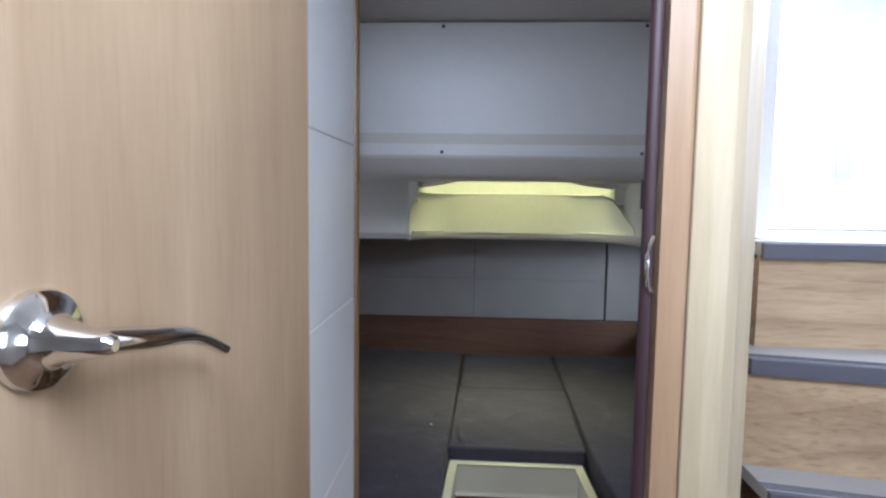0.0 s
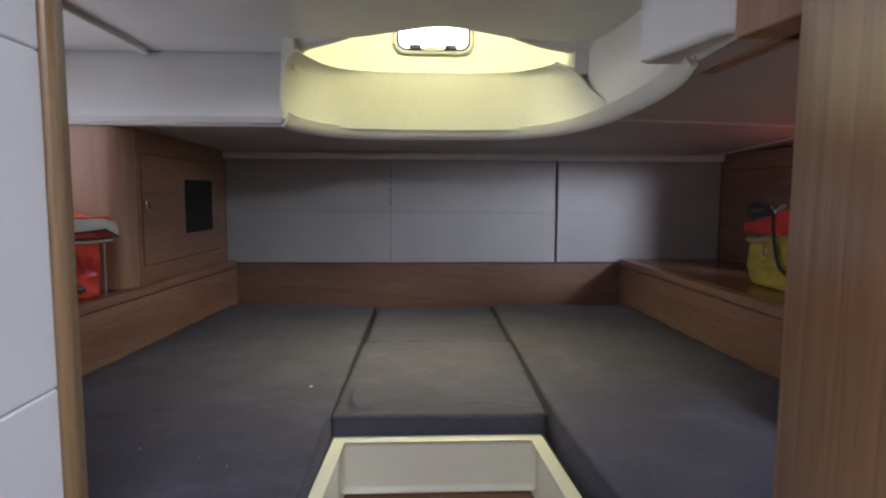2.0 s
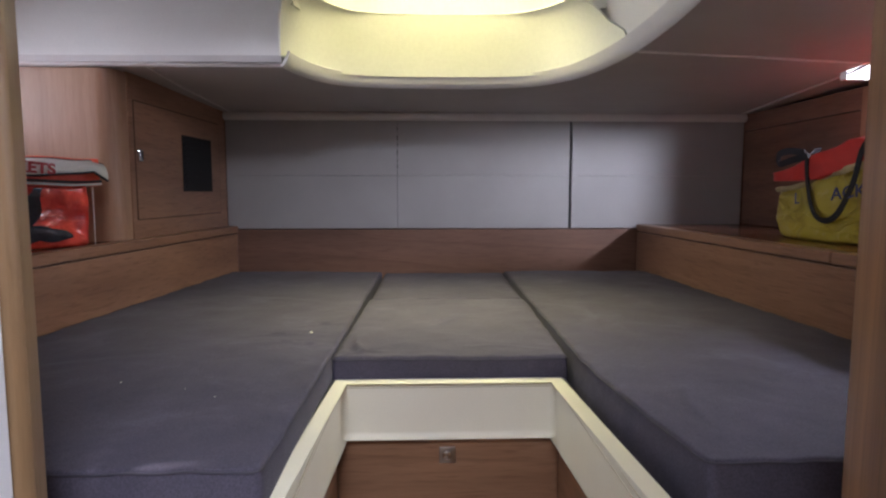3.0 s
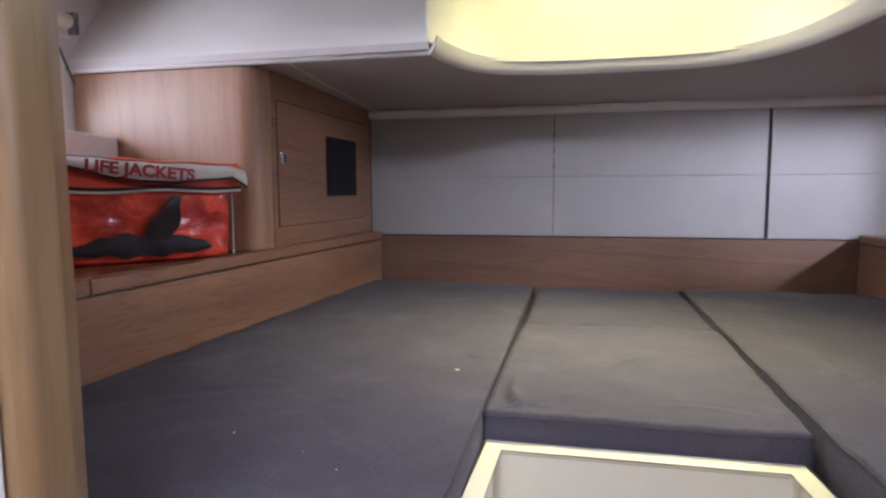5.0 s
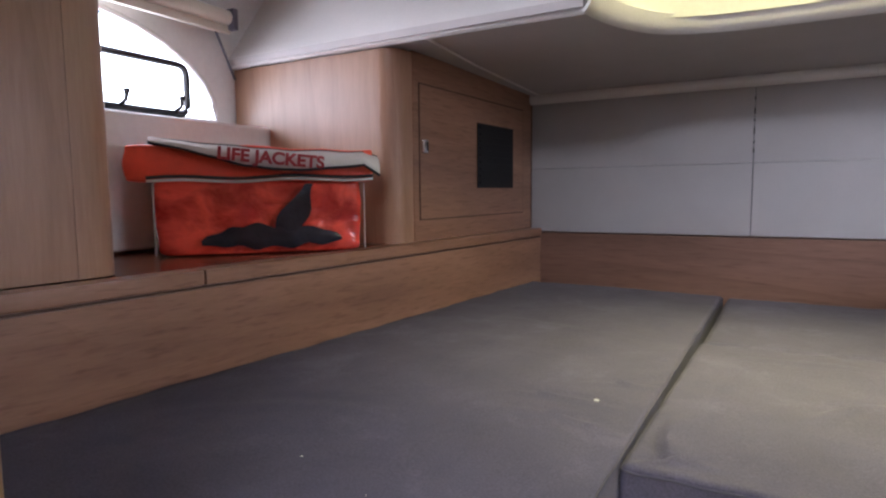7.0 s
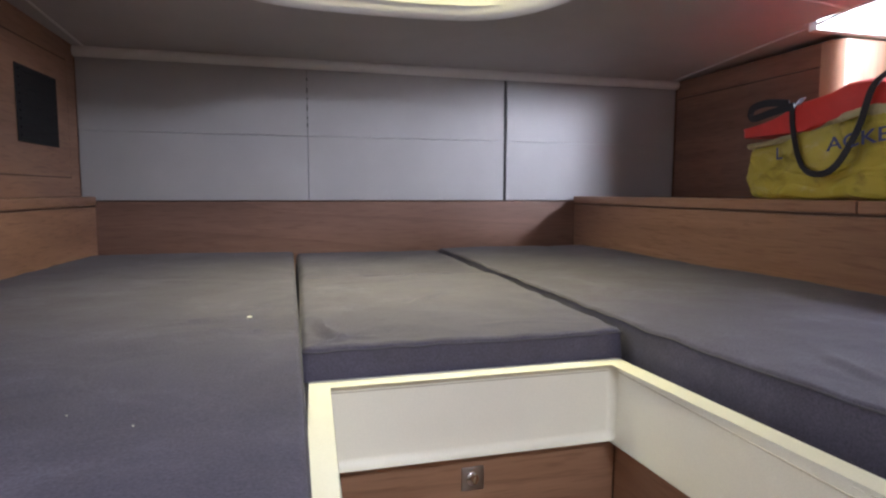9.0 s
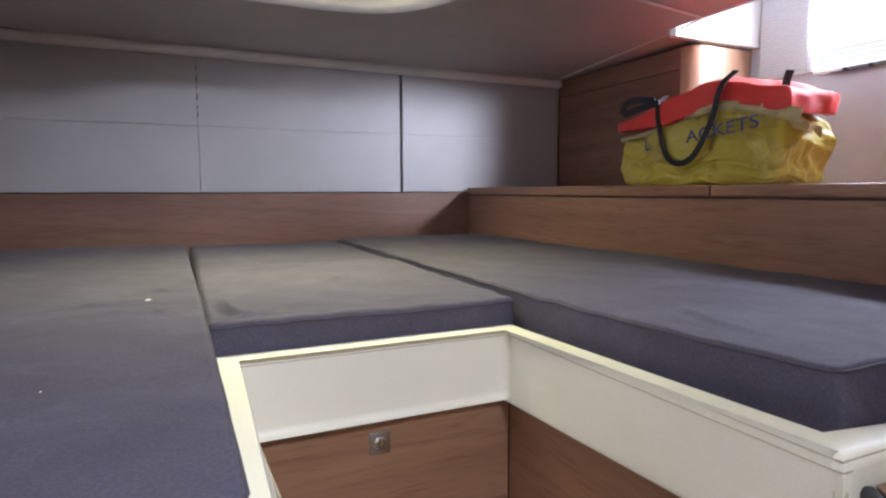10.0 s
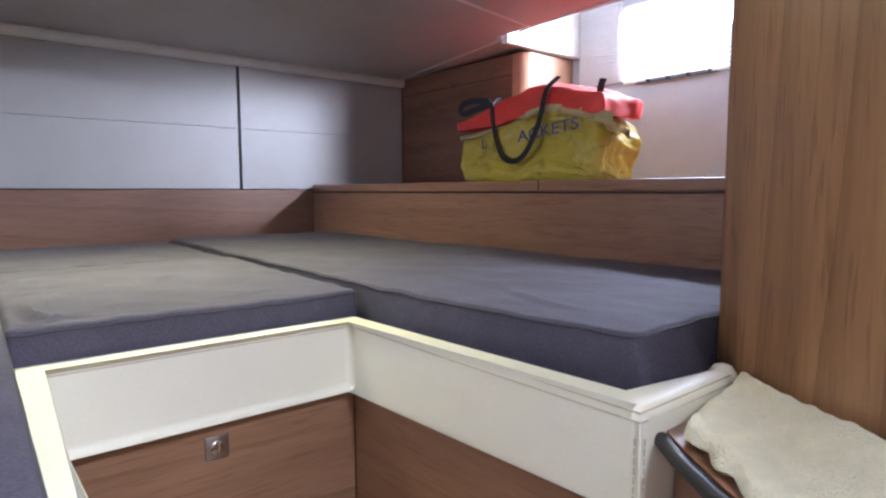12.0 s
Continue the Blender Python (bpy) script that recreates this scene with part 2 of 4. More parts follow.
# ---- building helpers ----
def link(name, bm, mat, smooth=False):
    bmesh.ops.recalc_face_normals(bm, faces=bm.faces)
    me = bpy.data.meshes.new(name)
    bm.to_mesh(me)
    bm.free()
    me.materials.append(mat)
    if smooth:
        me.polygons.foreach_set("use_smooth", [True] * len(me.polygons))
        me.set_sharp_from_angle(angle=radians(38))
    ob = new(name, me)
    if smooth and max(p.area for p in me.polygons) > 0.002:
        ob.modifiers.new("face_weighted_normals", "WEIGHTED_NORMAL").keep_sharp = True
    return ob


def structure(name, bm, mat, label, category, smooth=False):
    return tagged(link(name, bm, mat, smooth), label, category, kind="structure")


def thing(name, base, label, category, group="", kind=""):
    ob = new(name)
    ob.empty_display_size = 0.05
    ob.location = base
    bpy.context.view_layer.update()
    return tagged(ob, label, category, group, kind)


def part(name, bm, mat, parent, label="", smooth=False):
    ob = link(name, bm, mat, smooth)
    ob.parent = parent
    bpy.context.view_layer.update()
    ob.matrix_parent_inverse = parent.matrix_world.inverted()
    if label:
        tagged(ob, label)
    return ob


def box(x0, x1, y0, y1, z0, z1, r=0.0, seg=2, bm=None):
    own = bmesh.new()
    bmesh.ops.create_cube(own, size=1.0, matrix=Matrix.Translation(((x0 + x1) / 2, (y0 + y1) / 2, (z0 + z1) / 2)) @ Matrix.Diagonal((x1 - x0, y1 - y0, z1 - z0, 1)))
    if r:
        bmesh.ops.bevel(own, geom=own.edges[:], offset=r, segments=seg, profile=0.5, affect="EDGES")
    return merge(bm, own)


def merge(bm, own):
    if bm is None:
        return own
    me = bpy.data.meshes.new("tmp")
    own.to_mesh(me)
    own.free()
    bm.from_mesh(me)
    bpy.data.meshes.remove(me)
    return bm


def prism(points, z0, z1, r=0.0, seg=2, bm=None):
    """A plan outline raised from z0 to z1; r rounds its edges."""
    own = bmesh.new()
    lo = [own.verts.new((x, y, z0)) for x, y in points]
    hi = [own.verts.new((x, y, z1)) for x, y in points]
    n = len(points)
    own.faces.new(lo[::-1])
    own.faces.new(hi)
    for i in range(n):
        own.faces.new((lo[i], lo[(i + 1) % n], hi[(i + 1) % n], hi[i]))
    if r:
        bmesh.ops.bevel(own, geom=own.edges[:], offset=r, segments=seg, profile=0.5, affect="EDGES")
    return merge(bm, own)


def tube(points, radius, sides=8, closed=False, bm=None, flat=1.0):
    """A round (or flattened) bar along a line of points."""
    own = bmesh.new()
    pts = [Vector(p) for p in points]
    n = len(pts)
    rings = []
    up0 = None
    for i, p in enumerate(pts):
        a = pts[(i - 1) % n] if closed or i else p
        b = pts[(i + 1) % n] if closed or i < n - 1 else p
        d = (b - a).normalized()
        up = Vector((0, 0, 1)) if abs(d.z) < 0.95 else Vector((0, 1, 0))
        if up0 is not None and up.dot(up0) < 0:
            up = -up
        s = d.cross(up).normalized()
        u = s.cross(d).normalized()
        rad = radius[i] if isinstance(radius, list) else radius
        rings.append([own.verts.new(p + s * math.cos(k * 2 * math.pi / sides) * rad + u * math.sin(k * 2 * math.pi / sides) * rad * flat) for k in range(sides)])
    for i in range(n if closed else n - 1):
        a, b = rings[i], rings[(i + 1) % n]
        for k in range(sides):
            own.faces.new((a[k], a[(k + 1) % sides], b[(k + 1) % sides], b[k]))
    if not closed:
        own.faces.new(rings[0][::-1])
        own.faces.new(rings[-1])
    return merge(bm, own)


def lathe(centre, axis, profile, sides=24, bm=None):
    """Turned shape: profile of (distance along axis, radius)."""
    own = bmesh.new()
    c, a = Vector(centre), Vector(axis).normalized()
    s = a.orthogonal().normalized()
    u = a.cross(s)
    rings = []
    for d, r in profile:
        rings.append([own.verts.new(c + a * d + (s * math.cos(2 * math.pi * k / sides) + u * math.sin(2 * math.pi * k / sides)) * max(r, 1e-4)) for k in range(sides)])
    for p, q in zip(rings, rings[1:]):
        for k in range(sides):
            own.faces.new((p[k], p[(k + 1) % sides], q[(k + 1) % sides], q[k]))
    own.faces.new(rings[0][::-1])
    own.faces.new(rings[-1])
    return merge(bm, own)


def sheet(rows, thick=0.0, bm=None):
    """A surface through rows of points, thickened along its normals."""
    own = bmesh.new()
    grid = [[own.verts.new(p) for p in row] for row in rows]
    for a, b in zip(grid, grid[1:]):
        for i in range(len(a) - 1):
            own.faces.new((a[i], a[i + 1], b[i + 1], b[i]))
    bmesh.ops.recalc_face_normals(own, faces=own.faces)
    if thick:
        bmesh.ops.solidify(own, geom=own.faces[:], thickness=thick)
    return merge(bm, own)


def smooth_line(points, steps=6):
    """Catmull-Rom points through a few given ones."""
    p = [Vector(q) for q in points]
    p = [2 * p[0] - p[1], *p, 2 * p[-1] - p[-2]]
    out = []
    for i in range(1, len(p) - 2):
        for k in range(steps):
            t = k / steps
            a, b, c, d = p[i - 1:i + 3]
            out.append(0.5 * ((2 * b) + (c - a) * t + (2 * a - 5 * b + 4 * c - d) * t * t + (3 * b - a - 3 * c + d) * t ** 3))
    out.append(p[-2])
    return out


def text_mesh(body, size, m, depth=0.0008, bold=0.0):
    cu = bpy.data.curves.new("lettering", "FONT")
    cu.body, cu.size, cu.extrude, cu.align_x, cu.align_y = body, size, depth, "CENTER", "CENTER"
    cu.offset = bold
    ob = new("lettering_source", cu)
    bpy.context.view_layer.update()
    me = bpy.data.meshes.new_from_object(ob.evaluated_get(bpy.context.evaluated_depsgraph_get()))
    bpy.data.objects.remove(ob)
    bm = bmesh.new()
    bm.from_mesh(me)
    bpy.data.meshes.remove(me)
    bmesh.ops.transform(bm, matrix=m, verts=bm.verts)
    return bm


# ---- structure ----
structure("floor", box(-0.62, 0.62, 0.25, 1.62, -0.05, 0.0), FLOOR_WOOD, "dark wooden cabin sole between the berths", "floor")
structure("floor_saloon", box(-1.9, 2.0, -2.4, 0.25, -0.05, 0.2), FLOOR_WOOD, "dark wooden saloon sole outside the cabin", "floor")


def lower_ceiling_z(y):
    return 1.490 - 0.028 * (y - 2.24)


# edge of the ceiling recess, from the port drop face round to the starboard moulding
LIP = [(-0.490, 2.215), (-0.478, 2.285), (-0.430, 2.400), (-0.345, 2.490), (-0.200, 2.530), (0.0, 2.537), (0.200, 2.530),
       (0.345, 2.490), (0.445, 2.390), (0.505, 2.250), (0.540, 2.060), (0.548, 1.850), (0.540, 1.650), (0.515, 1.480), (0.475, 1.340)]
LIPS = [(p.x, p.y) for p in smooth_line([(x, y, 0) for x, y in LIP], 4)]


def lower_ceiling():
    bm = bmesh.new()
    out = [(-1.70, 2.235), *LIPS, (0.47, 1.056), (1.34, 1.056), (1.34, 2.334), (1.90, 2.334), (1.90, 3.30), (-1.70, 3.30)]
    lo = [bm.verts.new((x, y, lower_ceiling_z(y))) for x, y in out]
    hi = [bm.verts.new((x, y, lower_ceiling_z(y) + 0.02)) for x, y in out]
    bm.faces.new(lo)
    bm.faces.new(hi[::-1])
    for i in range(len(out)):
        j = (i + 1) % len(out)
        bm.faces.new((lo[i], lo[j], hi[j], hi[i]))
    return bm


structure("ceiling", lower_ceiling(), HEADLINER, "grey vinyl cabin ceiling with a lit recess", "ceiling")


def recess_lip():
    """Moulded rounded edge round the recess, continuing as the drop face to port."""
    prof = [(0.004, -0.006), (-0.004, -0.002), (-0.012, 0.008), (-0.018, 0.020), (-0.024, 0.034)]
    rows = []
    cx, cy = 0.03, 2.0
    for d, h in prof:
        row = []
        for x, y in LIPS:
            v = Vector((x - cx, y - cy)).normalized()
            row.append((x + v.x * d, y + v.y * d, lower_ceiling_z(y) + h))
        rows.append(row)
    return sheet(rows, 0.008)


structure("trim_recess", recess_lip(), MOULDED, "rounded pale edge moulding of the ceiling recess", "trim", True)


def drop_face():
    prof = [(2.232, -0.004), (2.236, 0.004), (2.242, 0.030), (2.262, 0.056), (2.33, 0.15), (2.385, 0.225), (2.41, 0.262), (2.43, 0.275)]
    rows = [[(x, y, 1.490 + h) for x in (-1.72, -1.3, -0.9, -0.6, -0.487)] for y, h in prof]
    return sheet(rows, 0.012)


structure("wall_ceiling_step", drop_face(), MOULDED, "pale moulded step between the two ceilings", "wall", True)


def recess_wall():
    """Two-tier back of the recess: a broad lower tier with rounded shoulders, a narrower upper one."""
    left = [(x, y) for x, y in LIPS if y > 2.03]
    rows = []
    for z, pull, lean, stop in ((1.505, 1.0, 0.0, 2.035), (1.56, 0.998, 0.012, 2.10), (1.61, 0.992, 0.022, 2.17), (1.65, 0.975, 0.034, 2.22), (1.685, 0.945, 0.044, 2.26), (1.703, 0.905, 0.050, 2.30), (1.709, 0.865, 0.054, 2.32)):
        own = [(x, y) for x, y in left if x < 0.2 or y >= stop]
        pts = [own[int(round(q))] if q == int(q) else tuple(Vector(own[int(q)]).lerp(Vector(own[int(q) + 1]), q - int(q))) for q in [k * (len(own) - 1) / 40 for k in range(41)]]
        rows.append([(0.03 + (x - 0.03) * pull, y - 0.026 - lean, z) for x, y in pts])
    return sheet(rows, 0.006)


structure("wall_recess", recess_wall(), RECESS, "cream moulded back of the lit ceiling recess", "wall", True)


def recess_upper():
    line = [(-0.488, 2.215), (-0.452, 2.212), (-0.444, 2.25), (-0.442, 2.31), (-0.425, 2.38), (-0.37, 2.44), (-0.28, 2.468), (-0.115, 2.478), (0.140, 2.478), (0.30, 2.468), (0.39, 2.445),
            (0.450, 2.38), (0.470, 2.31), (0.474, 2.25), (0.480, 2.215), (0.532, 2.20)]
    bm = bmesh.new()
    zs = (1.660, 1.786, 1.885, 1.96)
    grid = [[bm.verts.new((x, y - (z - 1.7) * 0.02, z)) for x, y in line] for z in zs]
    for j in range(3):
        for i in range(len(line) - 1):
            if not (j == 1 and i == 7):
                bm.faces.new((grid[j][i], grid[j][i + 1], grid[j + 1][i + 1], grid[j + 1][i]))
    bmesh.ops.recalc_face_normals(bm, faces=bm.faces)
    bmesh.ops.solidify(bm, geom=bm.faces[:], thickness=0.006)
    return bm


structure("wall_recess_upper", recess_upper(), RECESS, "cream upper tier of the recess round the hatch", "wall", True)
structure("ceiling_recess", box(-0.60, 0.62, 1.95, 2.60, 1.955, 1.975), RECESS, "cream top of the lit ceiling recess", "ceiling")


def upper_ceiling():
    """Flat liner whose aft edge waves forward in the middle."""
    edge = smooth_line([(-1.72, 2.43, 0), (-0.80, 2.43, 0), (-0.52, 2.41, 0), (-0.47, 2.28, 0), (-0.36, 2.215, 0), (-0.22, 2.17, 0), (-0.02, 2.06, 0), (0.08, 2.06, 0), (0.24, 2.15, 0), (0.38, 2.215, 0), (0.47, 2.24, 0), (0.56, 2.20, 0), (0.60, 2.0, 0)], 5)
    out = [(p.x, p.y) for p in edge] + [(0.62, 1.49), (-1.72, 1.49)]
    return prism(out, 1.760, 1.775)


structure("ceiling_upper", upper_ceiling(), MOULDED, "pale moulded ceiling ahead of the lit recess", "ceiling")
# rounded lip swelling at both tips of the raised ceiling's edge
for tip in (((-0.455, 2.285), (-0.44, 2.262), (-0.41, 2.24), (-0.34, 2.21), (-0.26, 2.185)), ((0.60, 2.06), (0.565, 2.17), (0.50, 2.225), (0.42, 2.222), (0.34, 2.20), (0.26, 2.165))):
    lip = smooth_line([(x, y, 1.765) for x, y in tip], 5)
    structure("trim_recess_tip", tube([tuple(p) for p in lip], [0.034 * (1 - (k / (len(lip) - 1)) ** 2.2) + 0.006 for k in range(len(lip))], 14), MOULDED, "pale rounded lip at the end of the ceiling recess", "trim", True)
for name, pts in (("trim_ceiling_seam", [(0.565, 2.05), (0.95, 2.105), (1.332, 2.165)]), ("trim_ceiling_edge", [(1.336, 1.05), (1.336, 2.165), (1.37, 2.31), (1.47, 3.165)]), ("trim_ceiling_port", [(-0.925, 2.25), (-0.945, 2.6), (-0.945, 3.165)])):
    structure(name, tube([(x, y, lower_ceiling_z(y) - 0.0015) for x, y in pts], 0.004, 8), MOULDED, "pale thin bead along the ceiling", "trim", True)
structure("trim_gasket", tube([(-1.632, 2.160, 1.60), (-1.632, 2.196, 1.53), (-1.630, 2.236, 1.445)], 0.004, 8), DARK_GREY, "thin dark sealing strip beside the port window", "trim", True)
structure("trim_ceiling_rail", box(-1.012, -0.985, 1.55, 2.40, 1.744, 1.7595, 0.003), MOULDED, "pale rail under the raised ceiling", "trim")
# starboard side of the raised ceiling
SIDE = [(x, y) for x, y in LIPS if x > 0.3 and y < 2.42]
structure("wall_recess_side", sheet([[(x + 0.012 * h, y - 0.01 * h, 1.505 + h * 0.262) for x, y in SIDE] for h in (0.0, 0.4, 1.0)], 0.008), MOULDED, "pale moulded side of the raised ceiling", "wall", True)


def bulkhead_band():
    rows = [[(x, y, z) for x in (-1.72, -0.8, 0.0, 0.43)] for y, z in ((1.425, 1.90), (1.427, 1.830), (1.434, 1.818), (1.46, 1.790), (1.480, 1.770), (1.50, 1.762))]
    return sheet(rows, 0.01)


structure("trim_bulkhead_band", bulkhead_band(), MOULDED, "pale chamfered band under the access panel", "trim", True)
access = thing("access_panel", (0.05, 1.43, 1.825), "large white removable ceiling access panel fixed by small dark screws", "panel")
part("board", box(-1.70, 0.392, 1.416, 1.432, 1.826, 2.262, 0.003, 2), WHITE_BOARD, access, "", True)
for sx in (-0.95, -0.285, 0.378):
    for sz in (1.838, 2.250):
        part("screw", lathe((sx, 1.417, sz), (0, -1, 0), [(0, 0.006), (0.002, 0.006), (0.003, 0.003)], 10), BLACK, access, "small dark screw head")
structure("ceiling_entry", box(-1.75, 0.50, 0.20, 1.45, 2.268, 2.30), MOULDED, "pale ceiling over the cabin entrance", "ceiling")
structure("wall_bulkhead_top", box(-1.72, 0.45, 1.436, 1.47, 1.90, 2.32), MOULDED, "pale bulkhead behind the access panel", "wall")

# starboard moulded pillar with a switch
structure("wall_pillar", prism([(0.394, 1.432), (0.404, 1.40), (0.432, 1.225), (0.445, 1.190), (0.470, 1.172), (0.56, 1.172), (0.56, 1.432)], 1.526, 2.30, 0.012, 4), MOULDED, "white moulded pillar hanging beside the doorway", "wall", True)


def wall_switch():
    base = thing("light_switch", (0.41, 1.35, 1.70), "dark square rocker switch on the white pillar", "switch")
    turn = Matrix.Translation((0.4105, 1.348, 1.704)) @ Matrix.Rotation(math.atan2(0.028, -0.175) + math.pi, 4, "Z")
    f = box(-0.048, 0.048, -0.004, 0.006, -0.048, 0.048, 0.003)
    bmesh.ops.transform(f, matrix=turn, verts=f.verts)
    part("frame", f, DARK_GREY, base, "", True)
    k = box(-0.026, 0.026, -0.008, 0.009, -0.030, 0.030, 0.003)
    bmesh.ops.transform(k, matrix=turn, verts=k.verts)
    part("rocker", k, BLACK, base, "", True)


wall_switch()

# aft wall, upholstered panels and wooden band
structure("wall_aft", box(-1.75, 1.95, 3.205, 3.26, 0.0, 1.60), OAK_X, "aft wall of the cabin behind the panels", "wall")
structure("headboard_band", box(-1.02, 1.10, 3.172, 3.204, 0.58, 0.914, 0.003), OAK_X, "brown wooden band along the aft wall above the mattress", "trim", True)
aft_panels = thing("upholstered_panelling", (0.2, 3.19, 0.92), "pale grey vinyl wall panels in three sections with dark joints", "panelling")
PANELS = [(-0.980, -0.1752), (-0.1732, 0.652), (0.664, 1.500)]
for a, b in PANELS:
    for z0, z1 in ((0.918, 1.1702), (1.1708, 1.432)):
        part("panel", box(a, b, 3.180, 3.204, z0, z1, 0.002, 2), PANEL, aft_panels)
part("joint_strip", box(0.653, 0.663, 3.190, 3.2045, 0.92, 1.43), BLACK, aft_panels, "dark open joint")
part("joint_strip", box(-0.1751, -0.1733, 3.190, 3.2046, 0.92, 1.43), DARK_GREY, aft_panels, "dark open joint")
for z, high in ((1.205, 0.016), (1.236, 0.010), (1.268, 0.024), (1.312, 0.008), (1.338, 0.020), (1.384, 0.012)):
    part("worn_edge", box(-0.1762, -0.1722, 3.1785, 3.1795, z, z + high), BLACK, aft_panels, "dark worn edge of the joint")
for z, high in ((1.10, 0.03), (1.19, 0.05), (1.275, 0.022), (1.33, 0.06)):
    part("worn_edge", box(0.6505, 0.6545, 3.1785, 3.1795, z, z + high), BLACK, aft_panels, "dark worn edge of the joint")
structure("trim_aft_moulding", tube([(-1.02, 3.172, 1.447), (1.50, 3.172, 1.447)], 0.020, 10), MOULDED, "pale rounded moulding where the ceiling meets the wall", "trim", True)
structure("trim_aft_moulding_back", box(-1.02, 1.50, 3.170, 3.204, 1.432, 1.464, 0.004), MOULDED, "pale flat back of the aft moulding", "trim")


def hull_wall(side):
    """Hull side with an arched (port) or oblong (starboard) window opening."""
    bm = bmesh.new()
    x = -1.66 if side < 0 else 1.80
    t = 0.03 * side
    y0, y1, z0, z1 = (0.9, 3.3, 0.0, 2.3)
    if side < 0:
        n = 14
        arc = [(1.40 + 0.76 * math.cos(a), 1.305 + 0.275 * math.sin(a)) for a in [math.pi * k / n for k in range(n + 1)]]
        arc = [(min(max(1.72 + (y - 1.40) * 0.62, 1.25), 2.19), z) for y, z in arc]
    else:
        arc = [(2.08, 1.335), (2.10, 1.355), (2.10, 1.60), (2.08, 1.62), (1.42, 1.62), (1.40, 1.60), (1.40, 1.355), (1.42, 1.335)]
    ring_in = [bm.verts.new((x, y, z)) for y, z in arc]
    ring_out = [bm.verts.new((x + t, y, z)) for y, z in arc]
    c = (sum(p[0] for p in arc) / len(arc), sum(p[1] for p in arc) / len(arc))
    outer_pts = []
    for y, z in arc:
        dy, dz = y - c[0], z - c[1]
        s = min([(y1 - c[0]) / dy if dy > 1e-6 else (y0 - c[0]) / dy if dy < -1e-6 else 1e9, (z1 - c[1]) / dz if dz > 1e-6 else (z0 - c[1]) / dz if dz < -1e-6 else 1e9])
        outer_pts.append((c[0] + dy * s, c[1] + dz * s))
    corners = [(y1, z0), (y1, z1), (y0, z1), (y0, z0)]
    ro = [bm.verts.new((x, y, z)) for y, z in outer_pts]
    n = len(arc)

    def edge_of(p):
        return [abs(p[0] - y1) < 1e-6, abs(p[1] - z1) < 1e-6, abs(p[0] - y0) < 1e-6, abs(p[1] - z0) < 1e-6]
    for i in range(n):
        j = (i + 1) % n
        poly = [ring_in[i], ro[i]]
        ei, ej = edge_of(outer_pts[i]), edge_of(outer_pts[j])
        if not any(a and b for a, b in zip(ei, ej)):
            a0 = math.atan2(outer_pts[i][1] - c[1], outer_pts[i][0] - c[0])
            a1 = math.atan2(outer_pts[j][1] - c[1], outer_pts[j][0] - c[0])
            span = (a1 - a0) % (2 * math.pi)
            ccw = span < math.pi
            mids = []
            for cy, cz in corners:
                ac = (math.atan2(cz - c[1], cy - c[0]) - a0) % (2 * math.pi)
                if ccw and 0 < ac < span:
                    mids.append((ac, cy, cz))
                if not ccw and span < ac < 2 * math.pi:
                    mids.append((-ac, cy, cz))
            for _, cy, cz in sorted(mids):
                poly.append(bm.verts.new((x, cy, cz)))
        poly += [ro[j], ring_in[j]]
        bm.faces.new(poly)
        bm.faces.new((ring_in[i], ring_in[j], ring_out[j], ring_out[i]))
    return bm, arc, x, t


bm_port, ARC_PORT, X_PORT, _ = hull_wall(-1)
structure("wall_hull_port", bm_port, GELCOAT, "white hull side with an arched window", "wall")
bm_star, ARC_STAR, X_STAR, _ = hull_wall(1)
# the grey carries the shade under the window in the wall's colour
structure("wall_hull_starboard", bm_star, plain("hull_side_shaded", (0.33, 0.325, 0.355), 0.5, 0, 300, 0.08, 0.15), "hull side with a long window, greyed for the shade below it", "wall")
# unseen outer shell, added above and behind to keep the sky's light out
structure("deck", prism([(-1.95, -2.5), (2.05, -2.5), (2.05, 0.72), (0.60, 0.72), (0.60, 2.66), (-1.95, 2.66)], 2.32, 2.40), GELCOAT, "unseen white deck added over the cabin and saloon to keep light out", "deck")
structure("deck_side", box(1.36, 2.05, 0.72, 2.66, 2.32, 2.40), GELCOAT, "unseen white side deck added over the starboard shelf to keep light out", "deck")
structure("deck_aft", box(-1.95, 2.05, 2.64, 3.35, 1.62, 1.66), GELCOAT, "unseen white cockpit sole added over the berth to keep light out", "deck")


def cockpit_bulkhead():
    bm = box(-1.95, -0.17, 2.62, 2.65, 1.50, 2.34)
    box(0.20, 2.05, 2.62, 2.65, 1.50, 2.34, bm=bm)
    box(-0.17, 0.20, 2.62, 2.65, 1.50, 1.72, bm=bm)
    box(-0.17, 0.20, 2.62, 2.65, 2.10, 2.34, bm=bm)
    return bm


structure("wall_cockpit", cockpit_bulkhead(), GELCOAT, "white cockpit bulkhead added to keep light out round the hatch opening", "wall")
structure("wall_saloon_aft_port", box(-1.9, -0.452, 0.215, 0.262, 0.0, 2.32), GELCOAT, "pale saloon bulkhead beside the cabin door", "wall")
# unseen walls added to close the saloon behind the camera
structure("wall_saloon_port", box(-1.95, -1.90, -2.45, 0.98, 0.0, 2.34), GELCOAT, "unseen pale side wall added to close the saloon", "wall")
structure("wall_saloon_front", box(-1.95, 2.05, -2.5, -2.44, 0.0, 2.34), GELCOAT, "unseen pale forward wall added to close the saloon", "wall")
structure("wall_saloon_starboard", box(2.0, 2.05, -2.45, 1.0, 0.0, 2.34), GELCOAT, "unseen pale side wall added to close the saloon", "wall")
structure("wall_over_door", box(-0.452, 0.30, 0.215, 0.262, 2.222, 2.32), OAK_X, "wooden header above the cabin door", "wall")


